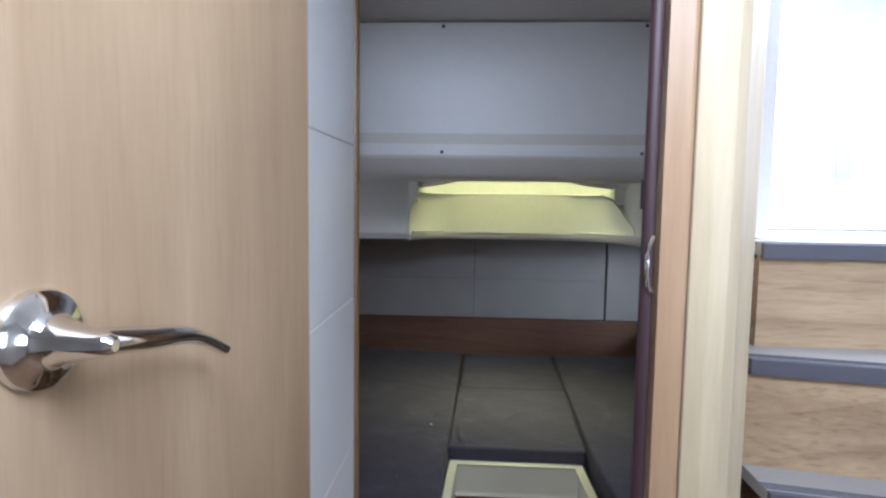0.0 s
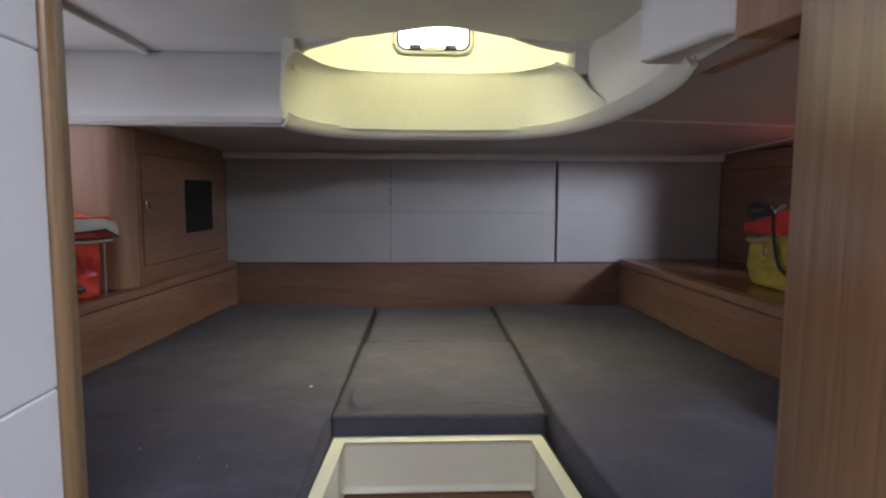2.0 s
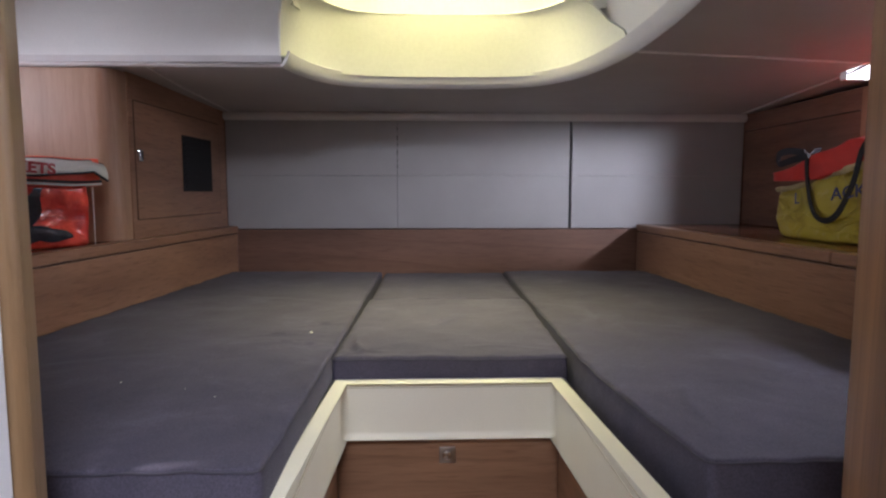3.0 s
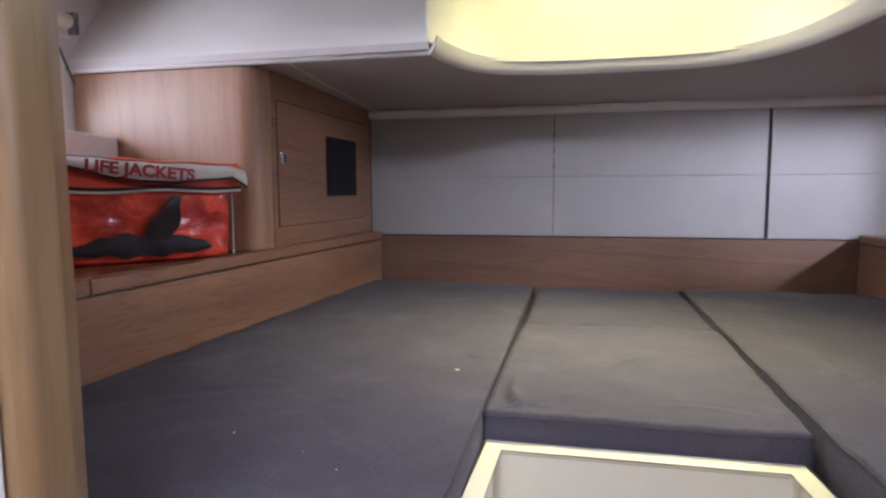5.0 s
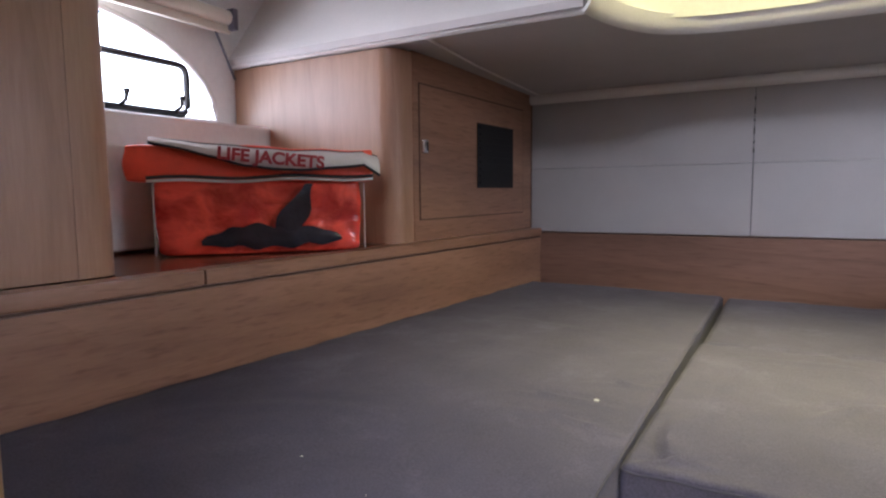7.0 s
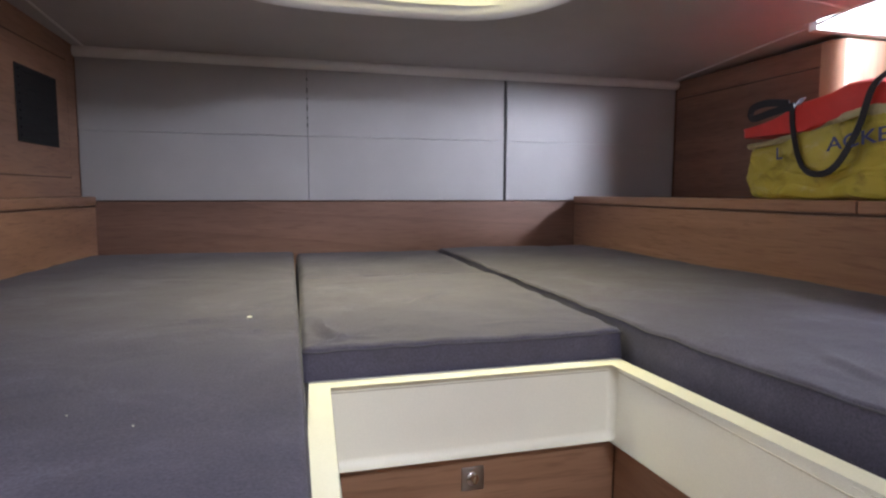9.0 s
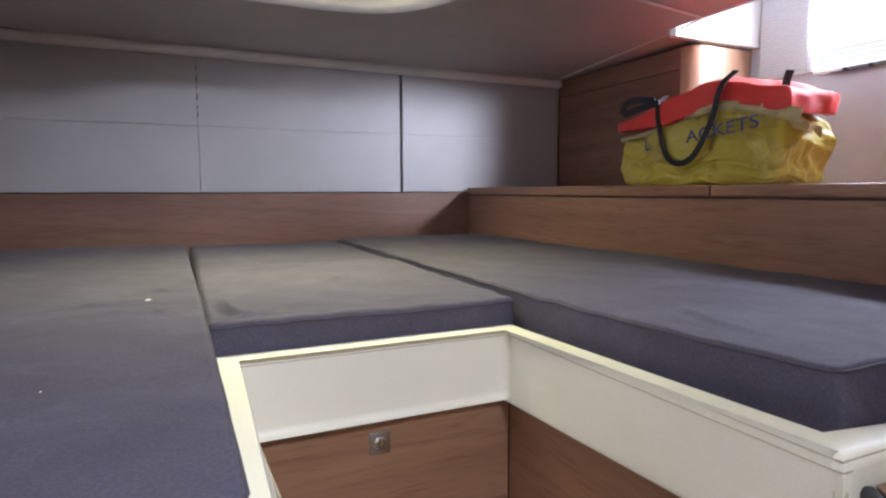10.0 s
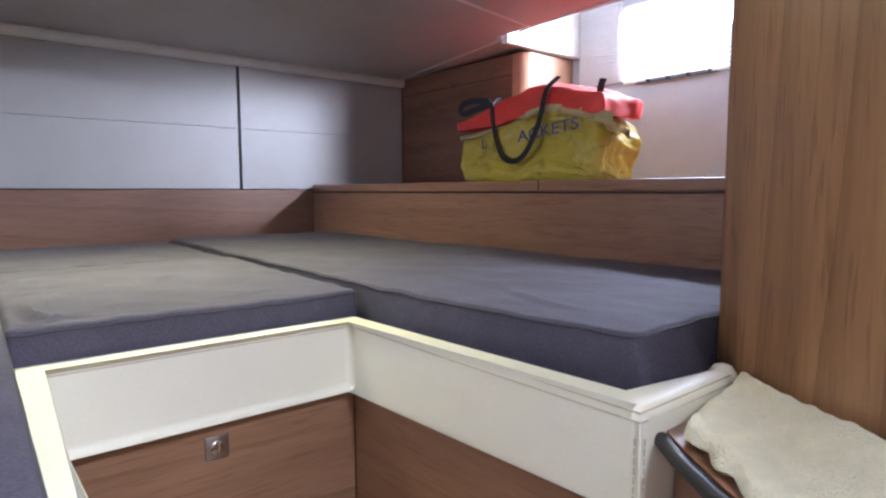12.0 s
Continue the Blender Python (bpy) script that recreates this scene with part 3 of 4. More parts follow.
# entrance: padded wall, posts, curved wall
def padded_wall():
    w = thing("padded_wall", (-0.49, 0.6, 0.2), "white quilted vinyl wall padding in horizontal sections", "wall padding")
    for z0, z1 in ((0.02, 0.6015), (0.6025, 1.0315), (1.0325, 1.4215), (1.4225, 1.8135), (1.8145, 2.26)):
        part("pad", box(-0.512, -0.480, 0.268, 0.924, z0, z1, 0.0035, 3), PAD, w, "", True)
    return w


padded_wall()
structure("wall_entry_port", box(-0.56, -0.513, 0.262, 1.0, 0.0, 2.27), OAK_Z, "wooden wall behind the padding", "wall")
structure("post_port", prism([(-0.560, 0.926), (-0.478, 0.926), (-0.472, 0.931), (-0.470, 0.942), (-0.486, 0.985), (-0.540, 1.052), (-0.560, 1.058)], 0.0, 2.266, 0.004, 2), POST_WOOD, "rounded wooden post at the cabin entrance", "post", True)
structure("bulkhead_port", box(-1.70, -0.561, 0.985, 1.030, 0.0, 2.3), OAK_Z, "wooden bulkhead at the foot of the port berth", "wall")

CURVE = [(0.492, 1.048), (0.430, 0.962), (0.366, 0.867), (0.283, 0.722), (0.208, 0.55), (0.152, 0.40), (0.124, 0.304)]


def curved_wall():
    line = [(p.x, p.y) for p in smooth_line([(x, y, 0) for x, y in CURVE], 4)]
    back = [(x + 0.03, y - 0.014) for x, y in line[::-1]]
    return prism(line + back, 0.0, 2.266)


structure("wall_entry_starboard", curved_wall(), ENTRY_WOOD, "curved brown wooden wall inside the cabin door", "wall", True)
structure("bulkhead_starboard", prism([(0.497, 1.052), (0.53, 1.02), (1.84, 1.02), (1.84, 1.05)], 0.0, 1.56), OAK_Z, "wooden bulkhead at the foot of the starboard berth", "wall")
structure("soffit_locker", prism([(0.452, 1.168), (0.474, 1.03), (0.56, 1.03), (0.56, 1.168)], 1.512, 2.28, 0.004), OAK_Z, "wooden overhead panel between pillar and wall", "panel")
structure("wall_entry_head", prism([(0.53, 1.03), (0.56, 1.03), (0.56, 1.44), (0.53, 1.44)], 1.512, 2.3), OAK_Z, "wooden lining over the entrance", "wall")

structure("wall_soffit_back", box(0.5605, 0.5645, 1.03, 1.44, 1.535, 1.60), MOULDED, "pale strip closing the overhead lining", "wall")

# door frame, seal, outer column
frame_set = thing("door_frame", (0.09, 0.25, 0.2), "warm wooden door frame with a maroon rubber seal and chrome strike", "door frame")
part("jamb", prism([(0.084, 0.206), (0.118, 0.206), (0.124, 0.212), (0.124, 0.302), (0.120, 0.302), (0.102, 0.264), (0.086, 0.242)], 0.2, 2.22, 0.002), wood("frame_veneer", (0.42, 0.285, 0.175), (0.375, 0.248, 0.15), (0.325, 0.208, 0.122), "z", 0.4, 0.25, 0.15, 0.08), frame_set, "", True)
part("seal", tube([(0.0700, 0.2130, 0.2), (0.0700, 0.2130, 2.22)], 0.0090, 14), SEAL, frame_set, "maroon rubber seal", True)


def strike():
    bm = tube([(0.074, 0.2025, 1.562), (0.069, 0.200, 1.572), (0.066, 0.1985, 1.588), (0.066, 0.1985, 1.612), (0.069, 0.200, 1.628), (0.074, 0.2025, 1.638)], 0.003, 8)
    return bm


part("strike", strike(), CHROME, frame_set, "chrome strike plate", True)
structure("column", prism([(0.1265, 0.214), (0.150, 0.203), (0.176, 0.207), (0.197, 0.224), (0.214, 0.250), (0.243, 0.285), (0.264, 0.330), (0.47, 0.86), (0.44, 0.86), (0.27, 0.56), (0.19, 0.40), (0.160, 0.302), (0.1265, 0.302)], 0.2, 2.30, 0.003), PALE_WOOD, "pale rounded wooden column outside the cabin door", "column", True)



# cabin door, open against the saloon bulkhead
def cabin_door():
    hinge = Vector((-0.418, 0.246, 0.0))
    d = thing("cabin_door", (hinge.x, hinge.y, 0.21), "pale wooden cabin door standing open with a chrome lever handle", "door")
    turn = Matrix.Translation(hinge) @ Matrix.Rotation(radians(-100), 4, "Z")

    def place(bm):
        bmesh.ops.transform(bm, matrix=turn, verts=bm.verts)
        return bm
    # local: x along the leaf from the hinge, y towards the doorway side
    part("leaf", place(box(0.004, 0.52, -0.018, 0.018, 0.215, 2.205, 0.004, 2)), DOOR_WOOD, d, "", True)
    h = part("lever_handle", place(lathe((0.445, 0.018, 1.579), (0, 1, 0), [(0, 0.0375), (0.003, 0.0375), (0.007, 0.036), (0.010, 0.031), (0.013, 0.0225), (0.018, 0.0175), (0.030, 0.0145), (0.048, 0.0112), (0.058, 0.0098), (0.064, 0.0075), (0.067, 0.004)], 40)), CHROME, d, "polished chrome rose and neck", True)
    pts = smooth_line([(0.452, 0.055, 1.580), (0.428, 0.061, 1.577), (0.390, 0.063, 1.570), (0.350, 0.062, 1.564), (0.312, 0.058, 1.552), (0.266, 0.050, 1.530)], 5)
    bm = tube([tuple(p) for p in pts], [0.0108 + 0.0026 * math.sin(math.pi * min(1.0, k / 20)) - 0.0035 * min(1.0, k / 22) for k in range(len(pts))], 16, flat=0.85)
    part("lever", place(bm), CHROME, h, "curved chrome lever", True)
    for z in (0.5, 1.1, 1.9):
        part("hinge", place(lathe((-0.006, -0.016, z), (0, 0, 1), [(0, 0.006), (0.07, 0.006)], 10)), STEEL, d)


cabin_door()


# companionway: steps, washboards, bright coaming
def sheared(m, *size):
    bm = box(*size)
    bmesh.ops.transform(bm, matrix=m, verts=bm.verts)
    return bm


def steps():
    s = thing("companionway_steps", (0.85, 0.85, 0.2), "wooden companionway steps with dark grey non-slip nosings", "stairs")
    for k, (y, z) in enumerate(((0.805, 1.590), (0.690, 1.345), (0.575, 1.100), (0.46, 0.855), (0.345, 0.61), (0.23, 0.365))):
        skew = Matrix.Identity(4)
        if k:
            skew[1][0] = -0.20
            skew[1][3] = 0.10
        part("tread", sheared(skew, 0.44 if k else 0.50, 1.32, y + 0.014, y + 0.20, z - 0.03, z, 0.002), plain("tread_grey", (0.42, 0.41, 0.42), 0.6), s, "grey tread", True)
        nose = part("nosing", sheared(skew, 0.44 if k else 0.50, 1.32, y - 0.002, y + 0.0138, z - 0.036, z + 0.001, 0.003), DARK_GREY, s, "dark grey nosing", True)
        for g in range(4):
            part("grip_line", sheared(skew, 0.44 if k else 0.50, 1.32, y + 0.018 + 0.008 * g, y + 0.021 + 0.008 * g, z, z + 0.0015), DARK_GREY, nose)
        part("riser", sheared(skew, 0.44 if k else 0.50, 1.32, y + 0.016, y + 0.030, z - 0.245, z - 0.0305), STEP_WOOD, s)


steps()
structure("wall_steps_base", box(0.50, 1.32, 0.84, 1.0, 0.0, 1.55), STEP_WOOD, "closed base behind the steps", "wall")
structure("coaming_starboard_foot", box(1.33, 1.36, 0.3, 1.018, 0.2, 1.5595), GELCOAT, "white side of the companionway", "wall")
structure("coaming_starboard", box(1.33, 1.36, 0.3, 1.50, 1.56, 2.42), GELCOAT, "white side of the companionway", "wall")
structure("coaming_port", box(0.565, 0.60, 1.0, 1.50, 1.60, 2.42), GELCOAT, "white side of the companionway", "wall")
structure("bridge_deck", box(0.565, 1.36, 0.86, 1.60, 1.565, 1.592), GELCOAT, "white bridge deck at the head of the steps", "deck")
way = thing("companionway_door", (0.95, 1.48, 1.592), "white companionway door with a pale teal acrylic strip", "door")
part("door_panel", box(0.605, 1.325, 1.46, 1.49, 1.595, 2.42, 0.004), GELCOAT, way)
part("acrylic_strip", box(1.02, 1.075, 1.452, 1.459, 1.76, 2.02, 0.002), TEAL, way, "pale teal acrylic strip")

structure("wall_window_reveal", box(1.362, 1.798, 2.301, 2.332, 1.468, 2.315), GELCOAT, "white reveal beside the starboard window", "wall")
structure("wall_window_reveal_inner", box(1.342, 1.361, 1.056, 2.332, 1.50, 2.315), GELCOAT, "white reveal above the starboard shelf", "wall")
# left niche liner
structure("hull_ledge", box(-1.655, -1.50, 1.05, 2.255, 0.94, 1.285, 0.006), GELCOAT, "white ledge along the hull under the window", "ledge")


# ---- berths ----
def cushion(corners, z0, z1, r, rounded=0.0, nx=84, ny=170, swell=0.006, seed=0.0, flare=0.0, folds=(), lift=0.0, skirt=0.0):
    """A soft slab over four plan corners (near-in, near-out, far-out, far-in), rounded over the top edge."""
    a, b, c, d = [Vector((x, y)) for x, y in corners]
    w = ((b - a).length + (c - d).length) / 2
    l = ((d - a).length + (c - b).length) / 2

    def cuts(n, size):
        e = [0, 0.12 * r, 0.35 * r, 0.7 * r, r, 1.6 * r]
        inner = [e[-1] + (size - 2 * e[-1]) * k / n for k in range(1, n)]
        return e + inner + [size - q for q in e[::-1]]
    us, vs = cuts(nx, w), cuts(ny, l)

    def place(u, v):
        if rounded:
            for su in (0, 1):
                p, q = (u if not su else w - u), v
                if p < rounded and q < rounded:
                    m = Vector((rounded - p, rounded - q))
                    if m.length > 1e-9:
                        m *= max(m) / m.length
                    p, q = rounded - m.x, rounded - m.y
                    u, v = (p if not su else w - p), q
        s, t = u / w, v / l
        p = (a * (1 - s) + b * s) * (1 - t) + (d * (1 - s) + c * s) * t
        return p + Vector((flare * (1 - s) * max(0.0, 1 - v / 0.5) ** 1.5, 0))

    def fold(p):
        """Soft creases in the cover, each a short ridge with a hollow beside it."""
        h = 0.0
        for x, y, ang, length, width, high in folds:
            q = Vector((p.x - x, p.y - y))
            f = q.x * math.cos(ang) + q.y * math.sin(ang)
            g = q.y * math.cos(ang) - q.x * math.sin(ang) + 0.25 * f * f / length
            if abs(f) < length and abs(g) < 4 * width:
                h += high * (1 - (f / length) ** 2) ** 2 * (math.exp(-(g / width) ** 2) - 0.6 * math.exp(-((g - 1.7 * width) / width) ** 2))
        return h

    bm = bmesh.new()
    grid = []
    for v in vs:
        row = []
        for u in us:
            p = place(u, v)
            e = min(u, w - u, v, l - v)
            drop = 0.0 if e >= r else r - math.sqrt(max(0.0, r * r - (r - e) ** 2))
            z = z1 - drop + swell * noise.noise((p.x * 3.1 + seed, p.y * 2.3, 0)) * min(1, e / 0.05) + 0.003 * noise.noise((p.x * 11 + seed, p.y * 9, 3)) * min(1, e / 0.03) + 0.0022 * noise.noise((p.x * 24 + seed, p.y * 17, 5)) * (0.35 + 0.65 * max(0.0, 1 - e / 0.12)) + fold(p)
            z += 0.0034 * noise.noise((p.x * 12 + seed, p.y * 12, 9)) * math.exp(-(e / 0.022) ** 2)
            z += lift * max(math.exp(-((l - v) / 0.05) ** 2), 0.7 * math.exp(-((w - u) / 0.04) ** 2))
            row.append(bm.verts.new((p.x, p.y, z)))
        grid.append(row)
    for i in range(len(vs) - 1):
        for j in range(len(us) - 1):
            bm.faces.new((grid[i][j], grid[i][j + 1], grid[i + 1][j + 1], grid[i + 1][j]))
    edge = grid[0][:] + [row[-1] for row in grid[1:]] + grid[-1][-2::-1] + [row[0] for row in grid[-2:0:-1]]
    ring = edge
    cx = sum(v.co.x for v in edge) / len(edge)
    cy = sum(v.co.y for v in edge) / len(edge)
    seam = [tuple(v.co + Vector((0, 0, 0.002))) for v in edge]
    for f, z in ((0.004, z1 - r - 0.3 * (z1 - z0 - r)), (0.004, z0 + 0.02), (-0.002, z0)):
        nxt = []
        for v, e in zip(ring, edge):
            out = Vector((e.co.x - cx, e.co.y - cy)).normalized() * f
            wob = 0.003 * noise.noise((e.co.x * 6 + seed, e.co.y * 6, z * 9))
            nxt.append(bm.verts.new((e.co.x + out.x + wob, e.co.y + out.y + wob - (skirt * (z1 - z) / (z1 - z0) if e.co.y < a.y + 0.02 else 0.0), z)))
        for k in range(len(ring)):
            q = (k + 1) % len(ring)
            bm.faces.new((ring[k], ring[q], nxt[q], nxt[k]))
        ring = nxt
    bm.faces.new(ring)
    return bm, seam


def mattress(name, label, corners, z0, z1, r, rounded, group, seed, flare=0.0, folds=(), lift=0.0, skirt=0.0):
    m = thing(name, (sum(c[0] for c in corners) / 4, sum(c[1] for c in corners) / 4, z0), label, "mattress", group)
    bm, seam = cushion(corners, z0, z1, r, rounded, seed=seed, flare=flare, folds=folds, lift=lift, skirt=skirt)
    part("cover", bm, FABRIC, m, "", True)
    part("piping", tube(seam, 0.0018, 6, True), PIPING, m, "dark sewn seam", True)
    return m


GR = "berth cushions"
mattress("mattress", "dark grey fabric mattress on the port berth", [(-0.2655, 1.065), (-1.115, 1.065), (-0.935, 3.11), (-0.243, 3.05)], 0.585, 0.736, 0.007, 0.012, GR, 1.0, -0.002,
         [(-0.40, 1.80, 0.05, 0.14, 0.009, 0.006), (-0.36, 1.71, -0.12, 0.13, 0.008, 0.0055), (-0.33, 1.92, 0.2, 0.09, 0.007, 0.005), (-0.78, 1.55, 0.5, 0.25, 0.02, 0.0025), (-0.55, 2.3, -0.3, 0.3, 0.025, 0.003)], -0.018, 0.024)
mattress("mattress", "dark grey fabric mattress on the starboard berth", [(0.272, 1.065), (1.035, 1.065), (0.985, 3.06), (0.316, 3.05)], 0.585, 0.737, 0.007, 0.012, GR, 5.0, 0.05,
         [(0.90, 1.22, -0.5, 0.13, 0.009, 0.009), (0.94, 1.15, -0.35, 0.11, 0.008, 0.008), (0.84, 1.15, -0.6, 0.09, 0.008, 0.006), (0.40, 1.30, 1.3, 0.16, 0.010, 0.003), (0.42, 2.30, 0.6, 0.12, 0.010, 0.003), (0.75, 1.8, 0.9, 0.3, 0.025, 0.003)], -0.018, 0.024)
mattress("mattress", "dark grey fabric infill cushion between the berths", [(-0.2580, 1.612), (0.2685, 1.612), (0.2945, 2.334), (-0.2385, 2.334)], 0.60, 0.727, 0.010, 0.012, GR, 9.0,
                        folds=[(0.02, 1.98, 0.75, 0.10, 0.012, 0.006), (-0.215, 1.72, 1.7, 0.12, 0.010, 0.008), (-0.20, 1.65, 0.4, 0.07, 0.008, 0.007), (0.14, 1.70, -0.2, 0.14, 0.012, 0.003), (-0.05, 2.25, 0.05, 0.2, 0.015, 0.003)])
mattress("mattress", "short dark grey fabric infill cushion against the aft wall", [(-0.2375, 2.344), (0.2950, 2.344), (0.3125, 3.02), (-0.2305, 3.02)], 0.60, 0.725, 0.020, 0.0, GR, 12.0)


def bed_base():
    b = thing("bed_base", (0, 2.0, 0.0), "wooden berth base with cream leather padded rims", "bed base")
    part("side_box", prism([(-0.262, 1.038), (-0.262, 3.16), (-1.0, 3.16), (-1.16, 1.038)], 0.0, 0.582), OAK_X, b)
    part("side_box", prism([(0.262, 1.038), (1.06, 1.038), (1.02, 3.16), (0.262, 3.16)], 0.0, 0.582), OAK_X, b)
    part("middle_box", box(-0.2615, 0.2615, 1.60, 3.16, 0.0, 0.596), OAK_X, b)
    front = part("drawer_front", box(-0.2455, 0.2455, 1.590, 1.5998, 0.02, 0.548, 0.003), DRAWER_X, b, "wooden drawer front", True)
    part("side_front", box(-0.2615, -0.246, 1.06, 1.589, 0.0, 0.552), DRAWER_Y, b, "wooden side board", True)
    part("side_front", box(0.246, 0.2615, 1.06, 1.589, 0.0, 0.552), DRAWER_Y, b, "wooden side board", True)
    lock = part("push_lock", box(-0.021, 0.015, 1.586, 1.5898, 0.492, 0.530, 0.002), STEEL, front, "square steel push lock plate", True)
    part("lock_button", lathe((-0.004, 1.586, 0.511), (0, -1, 0), [(0, 0.010), (0.002, 0.010), (0.0028, 0.008), (0.0045, 0.0076), (0.005, 0.005)], 18), CHROME, front, "round steel lock button", True)

    def outline(g):
        return [(-0.462, 1.037), (-0.262, 1.037), (-0.262, 1.611), (0.264, 1.611), (0.264, 1.037), (0.446, 1.037), (0.446, 1.003 - g), (0.234 - g, 1.003 - g), (0.234 - g, 1.579 - g), (-0.234 + g, 1.579 - g), (-0.234 + g, 1.003 - g), (-0.462, 1.003 - g)]
    rim = part("rim", prism(outline(0.0), 0.556, 0.6815, 0.0138, 8), LEATHER, b, "cream leather padded rim", True)
    part("roll_end", lathe((0.445, 1.0200, 0.556), (0, 0, 1), [(0, 0.0168), (0.100, 0.0175), (0.112, 0.0185), (0.121, 0.0165), (0.129, 0.011), (0.132, 0.003)], 28), LEATHER, rim, "rounded end of the leather rim", True)
    part("rim_end", box(0.233, 0.264, 1.0035, 1.05, 0.02, 0.57, 0.008, 3), LEATHER, b, "cream leather padded rim end", True)
    part("rim_end", box(-0.264, -0.235, 1.0035, 1.05, 0.02, 0.57, 0.008, 3), LEATHER, b, "cream leather padded rim end", True)
    # fine double seam on the shoulder of the roll
    for z, q, r in ((0.6772, 0.0031, 0.0011), (0.6685, 0.0001, 0.0011)):
        inner = [(-0.235 + q, 1.006), (-0.234 - q, 1.579 + q), (0.234 + q, 1.579 + q), (0.234 + q, 1.0035 + q), (0.446, 1.0035 + q)]
        part("seam", tube([(x, y, z) for x, y in inner], r, 6), SEAM, rim, "thin sewn seam in the leather", True)
    for k in range(44):
        z = 0.650 - 0.0105 * k
        for x, y in ((0.2335, 1.0105), (0.2405, 1.0028)):
            part("stitch", tube([(x, y, z), (x, y, z - 0.0075)], 0.0008, 5), SEAM, rim, "corner stitch")
    part("corner_seam", tube([(0.2338, 1.0032, 0.668), (0.2338, 1.0032, 0.10)], 0.0016, 6), LEATHER, rim, "raised corner seam", True)
    return b


bed_base()


# ---- shelves and cabinets ----
def port_line(y):
    return -0.935 - (3.10 - y) * 0.0895


def starboard_line(y):
    return 0.985 + (3.06 - y) * 0.02


def shelf(name, line, x_out, z_top, label, side, seam_y):
    s = thing(name, (line(2.0) + side * 0.2, 2.0, 0.6), label, "shelf")
    ya, yb = 1.04, 3.168

    def strip(off0, off1, z0, z1, y0=ya, y1=yb, r=0.002):
        return prism([(line(y0) + side * off0, y0), (line(y0) + side * off1, y0), (line(y1) + side * off1, y1), (line(y1) + side * off0, y1)], z0, z1, r)
    part("fascia", strip(0.004, 0.024, 0.585, z_top - 0.038), OAK_Y, s, "wooden fascia board", True)
    part("shadow_gap", strip(0.010, 0.026, z_top - 0.0378, z_top - 0.0322, r=0.0), GAP, s)
    part("edge_board", strip(0.0, 0.05, z_top - 0.032, z_top, ya, seam_y - 0.0012, 0.005), OAK_Y, s, "wooden shelf edge", True)
    part("edge_board", strip(0.0, 0.05, z_top - 0.032, z_top, seam_y + 0.0012, yb, 0.005), OAK_Y, s, "wooden shelf edge", True)
    part("shelf_board", prism([(line(ya) + side * 0.0505, ya), (x_out, ya), (x_out, yb), (line(yb) + side * 0.0505, yb)], z_top - 0.03, z_top - 0.001), wood("shelf_veneer", (0.30, 0.13, 0.08), (0.24, 0.10, 0.06), (0.17, 0.07, 0.04), "y", 0.22), s, "dark glossy shelf top")
    return s


shelf("side_shelf", port_line, -1.655, 0.932, "brown wooden shelf running along the port berth", -1, 1.64)
shelf("side_shelf", starboard_line, 1.795, 0.937, "brown wooden shelf running along the starboard berth", 1, 1.83)


def rounded_post(x, y, r, z0, z1, toward_x):
    """Quarter-round post at a cabinet corner."""
    pts = [(x, y + r * 1.6)]
    pts += [(x + toward_x * r * (1 - math.cos(a)), y + r - r * math.sin(a)) for a in [math.pi / 2 * k / 8 for k in range(9)]]
    pts += [(x + toward_x * r * 1.6, y), (x + toward_x * r * 1.6, y + r * 1.6)]
    return prism(pts, z0, z1)


